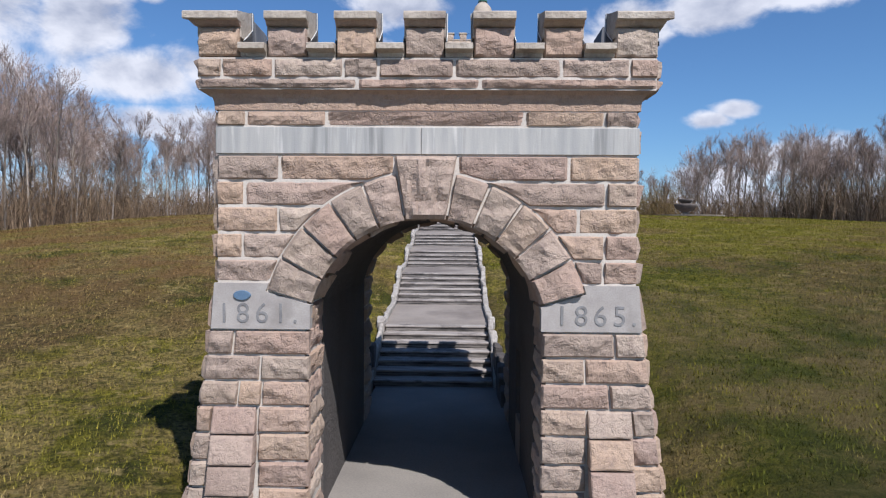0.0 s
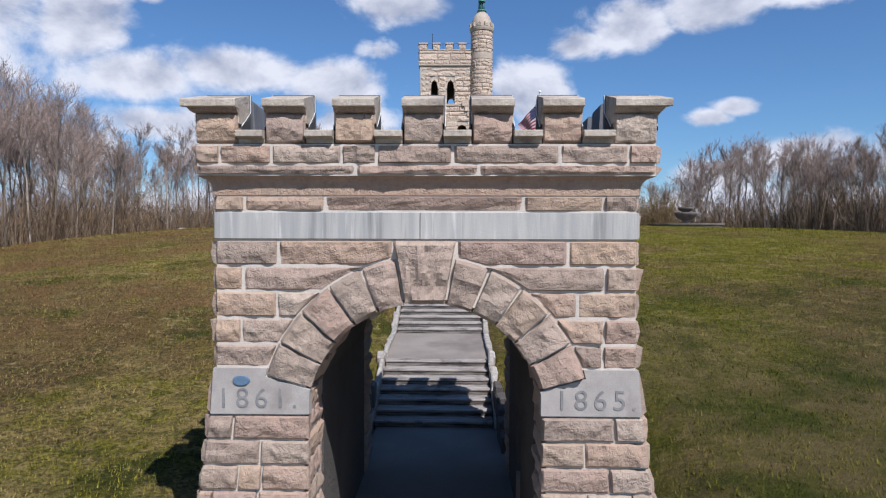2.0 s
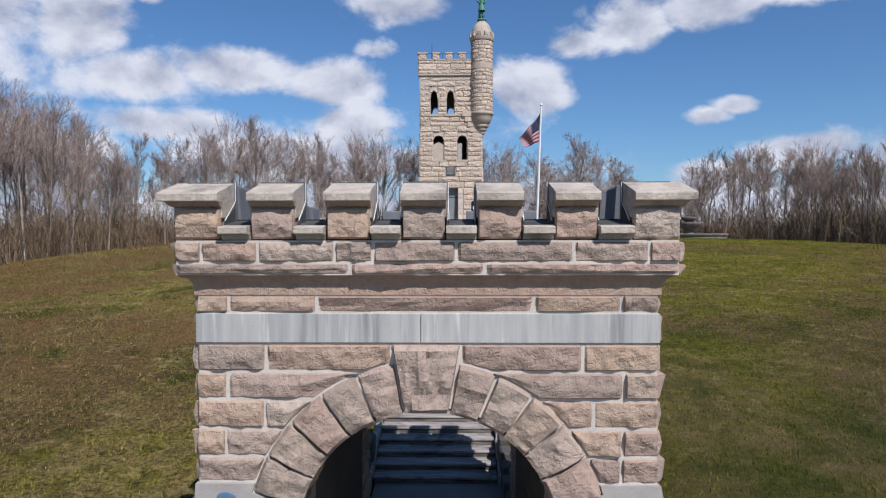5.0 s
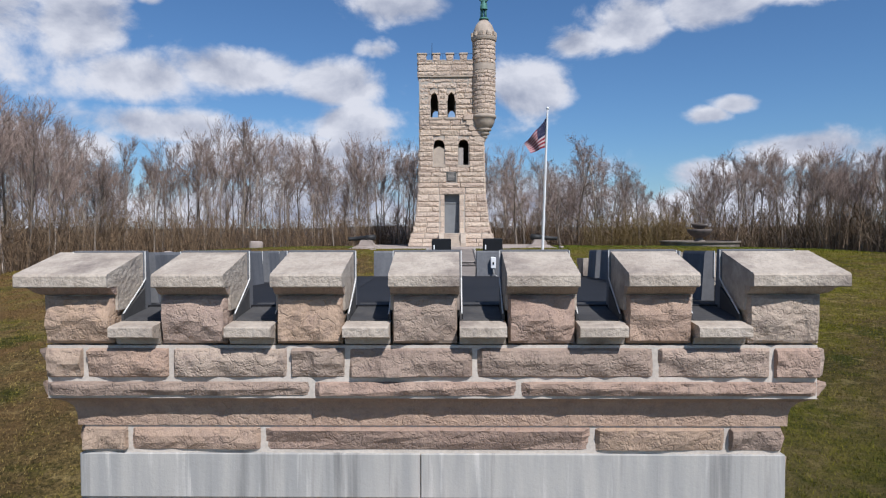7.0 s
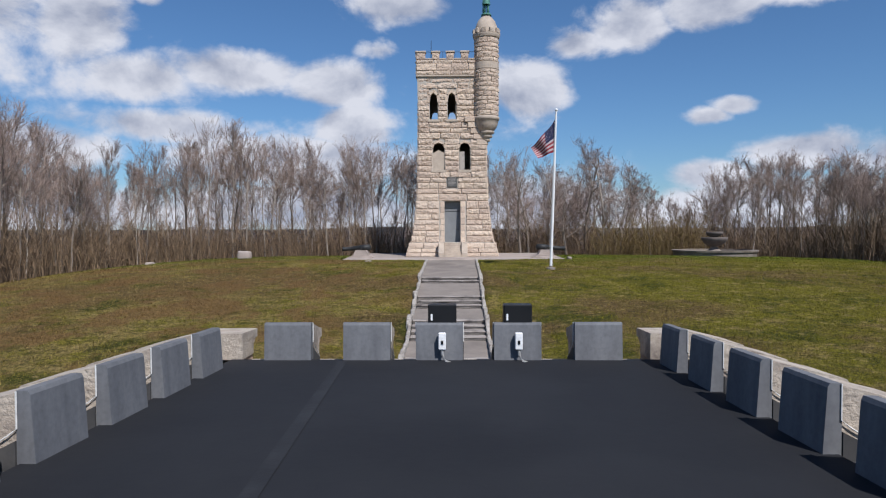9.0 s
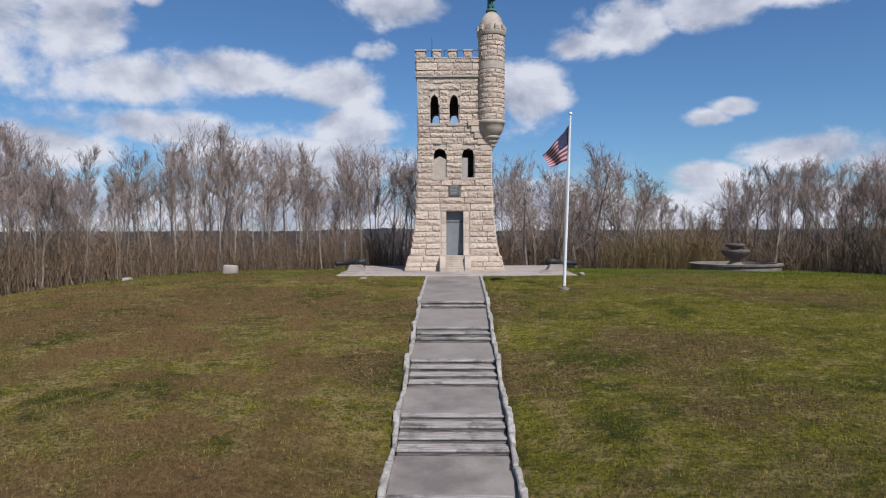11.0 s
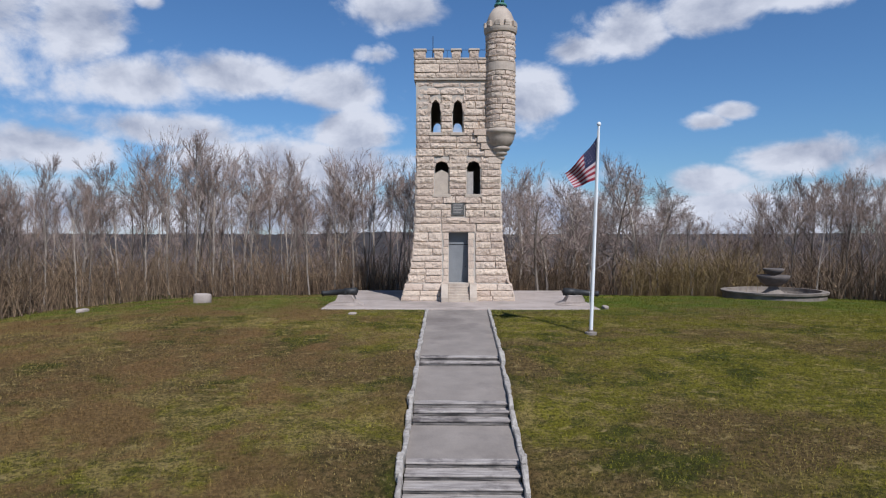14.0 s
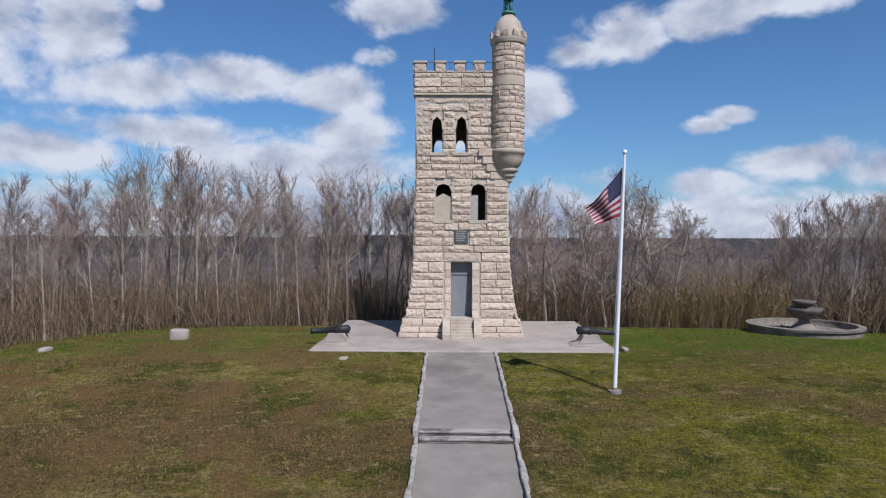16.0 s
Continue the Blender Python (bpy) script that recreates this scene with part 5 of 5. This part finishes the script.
for k in range(13):
    cloth("stripe", 0.42 if k < 7 else 0.0, 1.0, k / 13, (k + 1) / 13, flag_red if k % 2 == 0 else flag_white)
cloth("canton", 0.0, 0.42, 0.0, 7 / 13, flag_blue)
star_pts = [((0.024 if k % 2 == 0 else 0.010) * math.sin(k * math.pi / 5), 0.0, (0.024 if k % 2 == 0 else 0.010) * math.cos(k * math.pi / 5)) for k in range(10)]
star_me = bpy.data.meshes.new("star")
star_me.from_pydata(star_pts, [], [tuple(range(10))])
star_me.materials.append(flag_white)
for r in range(5):
    for c in range(6):
        o = new("star", star_me)
        o.parent = flag
        o.location = Vector(flag_at(0.035 + 0.066 * c + (0.03 if r % 2 else 0), 0.06 + 0.09 * r)) + Vector((0, -0.012, 0))

# ---------------------------------------------------------------- cannons on their plinths
for s in (-1, 1):
    cx = -7.15 if s < 0 else 7.0
    cn = thing("cannon", "black iron cannon barrel on a sloped concrete plinth beside the tower", "cannon", "cannons on the terrace", at=(cx, 55.4, TERRACE_Z))
    bm = bmesh.new()
    prof = [(-1.15, 0.0), (-1.0, 0.10), (-0.62, 0.22), (-0.42, 0.62), (0.42, 0.62), (0.62, 0.22), (1.0, 0.08), (1.15, 0.0)]
    prism(bm, prof, -0.55, 0.55)
    bmesh.ops.subdivide_edges(bm, edges=bm.edges, cuts=2)
    for v in bm.verts:
        v.co += Vector((noise.noise(v.co * 3), noise.noise(v.co * 3 + Vector((9, 0, 0))), 0)) * 0.05
    part("plinth", bm, plat_mat, cn, "bleached sloped concrete plinth")
    bm = bmesh.new()
    tube(bm, [(s * -0.75, 0, 0.84), (s * -0.68, 0, 0.84), (s * -0.66, 0, 0.83), (s * 0.1, 0, 0.78), (s * 0.12, 0, 0.78), (s * 1.30, 0, 0.70), (s * 1.38, 0, 0.70), (s * 1.50, 0, 0.69)], [0.07, 0.16, 0.24, 0.23, 0.20, 0.145, 0.18, 0.165], 16)
    part("barrel", bm, iron, cn, "", True)
    bm = bmesh.new()
    tube(bm, [(0, -0.38, 0.74), (0, 0.38, 0.74)], [0.07, 0.07], 10)
    part("trunnion", bm, iron, cn)
    bm = bmesh.new()
    lathe(bm, [(0.0, 0.98), (0.05, 0.98), (0.07, 0.88), (0.07, 0.6)], 0, 0, 8)
    part("cradle", bm, iron, cn)

# ---------------------------------------------------------------- fountain
FX, FY = 22.7, 62.6
fz = 4.12
fo = thing("fountain", "dry round stone fountain with a dark two-tiered bowl and stained basin", "fountain", at=(FX, FY, fz))
bm = bmesh.new()
lathe(bm, [(3.40, -0.5), (3.40, 0.36), (3.52, 0.38), (3.54, 0.52), (3.10, 0.54), (3.08, 0.30), (3.00, 0.12), (0.0, 0.10)], 0, 0, 48)
part("basin", bm, fountain_mat, fo, "stained round concrete basin wall")
bm = bmesh.new()
lathe(bm, [(0.95, 0.1), (0.80, 0.30), (0.50, 0.52), (0.32, 0.72), (0.30, 0.86), (0.45, 0.98)], 0, 0, 24)
part("pedestal", bm, fountain_mat, fo, "", True)
bm = bmesh.new()
lathe(bm, [(0.30, 0.84), (0.52, 0.90), (0.84, 1.10), (1.04, 1.38), (1.12, 1.60), (1.02, 1.62), (0.75, 1.42), (0.0, 1.34)], 0, 0, 32)
part("lower_bowl", bm, fountain_bowl_mat, fo, "dark weathered lower bowl", True)
bm = bmesh.new()
lathe(bm, [(0.20, 1.3), (0.18, 1.60), (0.42, 1.68), (0.64, 1.88), (0.74, 2.08), (0.66, 2.10), (0.45, 1.98), (0.0, 1.92)], 0, 0, 28)
part("upper_bowl", bm, fountain_bowl_mat, fo, "dark weathered upper bowl", True)
rub = Rest()
rnd = random.Random(31)
for k in range(60):
    a, r, q = rnd.uniform(0, 6.28), rnd.uniform(0.9, 2.9), rnd.uniform(0.06, 0.16)
    b = [(r * math.cos(a) + q * dx, r * math.sin(a) + q * dy, 0.1 + q * dz) for dx, dy, dz in ((-1, -1, 0), (1, -0.8, 0), (0.9, 1, 0), (-0.8, 0.9, 0), (0.1, 0, 1.3))]
    rub.put(b, [(0, 1, 4), (1, 2, 4), (2, 3, 4), (3, 0, 4)])
rub.done("rubble", fountain_mat, fo, "loose stone rubble in the dry basin")

# ---------------------------------------------------------------- loose stones on the lawn
for x, y, sx, sz in ((-16.85, 57.2, 0.95, 0.42), (-23.5, 55.0, 0.5, 0.14), (-6.1, 51.2, 0.4, 0.04), (8.6, 54.0, 0.3, 0.12)):
    bm = bmesh.new()
    bmesh.ops.create_icosphere(bm, subdivisions=3, radius=1.0)
    for v in bm.verts:
        n = noise.noise(v.co * 1.4 + Vector((x, y, 0)))
        c = v.co.copy()
        v.co = Vector((math.copysign(abs(c.x) ** 0.5, c.x) * sx * 0.55, math.copysign(abs(c.y) ** 0.6, c.y) * 0.4, math.copysign(abs(c.z) ** 0.5, c.z) * sz)) * (1 + 0.14 * n)
    ob = part("boulder", bm, plat_mat, None, "", True)
    ob.location = (x, y, ground(x, y) + sz * 0.55)
    tagged(ob, "pale squared boulder lying in the grass", "boulder", "boulders on the lawn")

# ---------------------------------------------------------------- bare woods round the hill


def grow(seed, height, spread_, trunk_r, limbs_n, low, crook=1.0):
    """Trunk and limbs in one list of tubes, twigs in another: (points, radii). low: where the crown begins."""
    r = random.Random(seed)
    limbs, twigs = [], []

    def branch(p, d, length, rad, level):
        n = (7, 5, 3, 2)[level]
        pts, rads = [p.copy()], [rad]
        q, dd = p.copy(), d.copy()
        for i in range(n):
            bend = (0.05, 0.20, 0.20, 0.16)[level] * crook
            dd = (dd + Vector((r.gauss(0, 1), r.gauss(0, 1), r.gauss(0, 0.5))) * bend + Vector((0, 0, (0.02, 0.14, 0.10, 0.06)[level]))).normalized()
            q = q + dd * (length / n)
            pts.append(q.copy())
            rads.append(max(rad * (1 - (0.80, 0.78, 0.7, 0.5)[level] * (i + 1) / n), 0.006))
        (limbs if level < 2 else twigs).append((pts, rads))
        if level >= 3:
            return
        for k in range((limbs_n, 9, 8)[level]):
            t = r.uniform(low, 1.0) ** 0.9 if level == 0 else r.uniform(0.18, 1.0)
            i = min(int(t * n), n - 1)
            base = pts[i].lerp(pts[i + 1], t * n - i)
            axis = (pts[i + 1] - pts[i]).normalized()
            side = axis.orthogonal().normalized()
            side.rotate(Matrix.Rotation(r.uniform(0, 6.283), 3, axis))
            tilt = r.uniform(0.6, 1.2) * spread_
            nd = (axis * math.cos(tilt) + side * math.sin(tilt)).normalized()
            size = (r.uniform(0.30, 0.46) * height * (1.12 - 0.62 * t), length * r.uniform(0.30, 0.52), length * r.uniform(0.35, 0.65))[level]
            branch(base, nd, size, (max(rads[i] * 0.50, 0.026), max(rads[i] * 0.48, 0.015), 0.0105)[level], level + 1)

    branch(Vector((0, 0, -0.4)), Vector((r.gauss(0, 0.05), r.gauss(0, 0.05), 1)).normalized(), height, trunk_r, 0)
    return limbs, twigs


def tubes_mesh(name, sets, sides, material, thick=1.0):
    vs, fs = [], []
    cs = [(math.cos(2 * math.pi * k / sides), math.sin(2 * math.pi * k / sides)) for k in range(sides)]
    for pts, rads in sets:
        n0 = len(vs)
        d = (pts[-1] - pts[0]).normalized()
        u = d.orthogonal().normalized()
        w_ = d.cross(u)
        for p, rad in zip(pts, rads):
            for c, s in cs:
                vs.append(tuple(p + (u * c + w_ * s) * rad * thick))
        for i in range(len(pts) - 1):
            for k in range(sides):
                fs.append((n0 + i * sides + k, n0 + i * sides + (k + 1) % sides, n0 + (i + 1) * sides + (k + 1) % sides, n0 + (i + 1) * sides + k))
    me = bpy.data.meshes.new(name)
    me.from_pydata(vs, [], fs)
    me.materials.append(material)
    me.update()
    return me


# height, spread, trunk radius, limbs, foot of the crown, crookedness; the last three are spreading oaks
SORTS = ((13.0, 0.50, 0.115, 12, 0.38, 0.9), (12.0, 0.55, 0.100, 11, 0.42, 1.0), (14.0, 0.46, 0.130, 13, 0.36, 0.9), (12.5, 0.58, 0.110, 12, 0.30, 1.1), (13.5, 0.42, 0.095, 10, 0.45, 0.8), (11.5, 0.62, 0.120, 12, 0.28, 1.1),
         (10.0, 0.92, 0.170, 12, 0.20, 1.7), (10.5, 0.84, 0.160, 13, 0.22, 1.6), (9.5, 0.98, 0.180, 12, 0.18, 1.8))
KINDS = []
for k, (hgt, spr, rad, cnt, low, crook) in enumerate(SORTS):
    limbs, twigs = grow(40 + k, hgt, spr, rad, cnt, low, crook)
    tall = max(p.z for pts, rads in limbs + twigs for p in pts)
    KINDS.append((tubes_mesh("trunk", limbs, 5, bark, 1.0), tubes_mesh("crown", twigs, 3, twig_mat, 1.0), tall))

rnd = random.Random(2024)
# rise of the woods' upper outline over eye level, by bearing from the gateway's roof
TOPS = [(-55, 0.36), (-40, 0.25), (-35.1, 0.200), (-31.6, 0.153), (-27.8, 0.132), (-23.7, 0.145), (-18.5, 0.175), (-14.8, 0.145), (-12, 0.132), (-7.7, 0.145), (-4.2, 0.136), (3.6, 0.123), (9.5, 0.102),
        (12.5, 0.145), (15.5, 0.084), (18.2, 0.059), (19.9, 0.076), (21.6, 0.093), (24.1, 0.115), (26.9, 0.123), (29.8, 0.119), (32.9, 0.127), (40, 0.15), (55, 0.2)]


def tree_height(x, y):
    d = max(y - 4.8, 8.0)
    return max(6.4 + lerp_table(math.degrees(math.atan2(x, d)), TOPS) * d - ground(x, y), 4.5)


def tree(kind, x, y, share, turn):
    t = thing("tree", "bare grey-brown spreading oak at the edge of the woods" if kind > 5 else "bare slender grey-brown tree at the edge of the woods", "tree", "trees of the bare woods", at=(x, y, ground(x, y)))
    t.rotation_euler = (0, 0, turn)
    size = tree_height(x, y) * share / KINDS[kind][2]
    wide = size * rnd.uniform(0.9, 1.15)
    t.scale = (wide, wide, size)
    for name, me in zip(("trunk", "crown"), KINDS[kind]):
        o = new(name, me)
        o.parent = t


def edge_line(t):
    """The edge of the woods, t from 0 at one foot of the hill to 1 at the other."""
    return lerp_table(t, [(0, -33), (0.12, -31.5), (0.30, -28.5), (0.36, -22), (0.5, 0), (0.64, 24), (0.70, 31), (0.85, 35), (1, 38)]), lerp_table(t, [(0, 20), (0.12, 38), (0.30, 59), (0.36, 65.5), (0.5, 68), (0.64, 67.5), (0.70, 63), (0.85, 48), (1, 22)])


for row in range(4):
    n = (104, 96, 84, 72)[row]
    for i in range(n):
        t = (i + rnd.uniform(0.05, 0.95)) / n
        x, y = edge_line(t)
        out = Vector((x, (y - 35) * 1.0)).normalized()
        dist = row * 3.6 + rnd.uniform(0, 3.4)
        x, y = x + out.x * dist, y + out.y * dist
        oak = 4.5 < x < 19 and row < 2
        if oak and rnd.random() < 0.12:
            continue
        tree(rnd.randrange(6, 9) if oak else rnd.randrange(6), x, y, rnd.uniform(0.88, 1.12) if oak else rnd.uniform(0.74, 1.08), rnd.uniform(0, 6.28))

# the woods behind, one mass of alike bare trees
woods = thing("far_woods", "dense bare deciduous woods behind the hilltop", "woods", kind="stuff")
for i in range(250):
    t = rnd.uniform(0.0, 1.0)
    x, y = edge_line(t)
    out = Vector((x, y - 35)).normalized()
    dist = 14 + 50 * rnd.random() ** 1.5
    x, y = x + out.x * dist, y + out.y * dist
    k, turn = rnd.randrange(6), rnd.uniform(0, 6.28)
    size = min(tree_height(x, y), 15.0) * rnd.uniform(0.62, 0.92) / KINDS[k][2]
    for nm, me in zip(("trunk", "crown"), KINDS[k]):
        o = new(nm, me)
        o.parent = woods
        o.matrix_basis = pose(x, y, ground(x, y), 0, 0, math.degrees(turn)) @ Matrix.Scale(size, 4)


# brown brush and saplings along the edge
def brush(name, spots, mat, label, height, stems, seed, thick=1.0):
    r = random.Random(seed)
    sets = []
    for x, y, s in spots:
        z = ground(x, y)
        for k in range(stems):
            a, lean_ = r.uniform(0, 6.283), r.uniform(0.02, 0.45)
            h = height * s * r.uniform(0.45, 1.1)
            p = Vector((x + r.gauss(0, 0.7), y + r.gauss(0, 0.7), z - 0.1))
            d = Vector((math.cos(a) * lean_, math.sin(a) * lean_, 1)).normalized()
            pts = [p, p + d * h * 0.5 + Vector((r.gauss(0, 0.06), r.gauss(0, 0.06), 0)), p + d * h + Vector((math.cos(a), math.sin(a), 0)) * h * 0.12]
            sets.append((pts, [0.022 * thick, 0.015 * thick, 0.006]))
            for q in range(5):
                b = pts[1].lerp(pts[2], r.uniform(-0.6, 0.9))
                e = b + Vector((r.gauss(0, 0.35), r.gauss(0, 0.35), r.uniform(0.15, 0.6))) * h * 0.3
                sets.append(([b, b.lerp(e, 0.5) + Vector((0, 0, 0.03)), e], [0.012 * thick, 0.009 * thick, 0.005]))
    o = new(name, tubes_mesh(name, sets, 3, mat))
    return tagged(o, label, "brush", kind="stuff")


spots = []
for i in range(1900):
    t = rnd.uniform(0.02, 0.98)
    x, y = edge_line(t)
    out = Vector((x, y - 35)).normalized()
    dist = 24 * rnd.random() ** 1.4 - 0.3
    spots.append((x + out.x * dist, y + out.y * dist, rnd.uniform(0.6, 1.3)))
brush("undergrowth", spots, brush_mat, "tangled brown saplings and brush under the trees", 4.4, 9, 4, 1.2)
spots = [(rnd.uniform(13.5, 23.5), rnd.uniform(66.3, 69.0), rnd.uniform(0.7, 1.25)) for i in range(60)]
brush("golden_shrubs", spots, shrub_mat, "budding golden-olive shrubs at the edge of the woods", 3.8, 16, 6, 0.8)

# ---------------------------------------------------------------- grass blades on the lawn
rg = np.random.default_rng(9)
N = 330000
ax_ = rg.uniform(-33, 34, N)
ay_ = rg.uniform(7, 64.5, N)
keep_ = np.ones(N, bool)
keep_ &= ~((np.abs(ax_ - PATH_X) < 1.95) & (ay_ > 12.5))
keep_ &= ~((np.abs(ax_ - GX) < 3.1) & (ay_ < 12.6))
keep_ &= ~((np.abs(ax_) < 8.5) & (ay_ > TERRACE_Y - 0.1))
keep_ &= (ax_ - FX) ** 2 + (ay_ - FY) ** 2 > 15.5
ax_, ay_ = ax_[keep_], ay_[keep_]
M_ = len(ax_)
gxa, gya = np.array(gx), np.array(gy)
gz = np.array([v[2] for v in gv]).reshape(len(gya), len(gxa))
ix = np.clip(np.searchsorted(gxa, ax_) - 1, 0, len(gxa) - 2)
iy = np.clip(np.searchsorted(gya, ay_) - 1, 0, len(gya) - 2)
fx_, fy_ = (ax_ - gxa[ix]) / (gxa[ix + 1] - gxa[ix]), (ay_ - gya[iy]) / (gya[iy + 1] - gya[iy])
az_ = gz[iy, ix] * (1 - fx_) * (1 - fy_) + gz[iy, ix + 1] * fx_ * (1 - fy_) + gz[iy + 1, ix] * (1 - fx_) * fy_ + gz[iy + 1, ix + 1] * fx_ * fy_
B_ = 3
ang = rg.uniform(0, 2 * np.pi, (M_, B_))
hgt_ = rg.uniform(0.04, 0.085, (M_, B_)) * rg.choice([0.7, 1.0, 1.4], (M_, 1))
wid_ = rg.uniform(0.006, 0.013, (M_, B_))
offx, offy = rg.normal(0, 0.07, (M_, B_)), rg.normal(0, 0.07, (M_, B_))
bx, by, bz = ax_[:, None] + offx, ay_[:, None] + offy, np.repeat(az_[:, None] - 0.015, B_, 1)
lx, ly = np.cos(ang + 1.3) * hgt_ * 0.7, np.sin(ang + 1.3) * hgt_ * 0.7
co = np.stack([np.stack([bx - np.cos(ang) * wid_, by - np.sin(ang) * wid_, bz], -1), np.stack([bx + np.cos(ang) * wid_, by + np.sin(ang) * wid_, bz], -1), np.stack([bx + lx, by + ly, bz + hgt_], -1)], 2).reshape(-1, 3)
T_ = len(co) // 3
me = bpy.data.meshes.new("grass")
me.vertices.add(len(co))
me.vertices.foreach_set("co", co.ravel())
me.loops.add(len(co))
me.loops.foreach_set("vertex_index", np.arange(len(co), dtype=np.int32))
me.polygons.add(T_)
me.polygons.foreach_set("loop_start", np.arange(0, len(co), 3, dtype=np.int32))
me.materials.append(blade_mat)
me.update()
me.validate()
tagged(new("grass", me), "patchy green and straw-brown grass blades on the hill", "grass", kind="stuff")
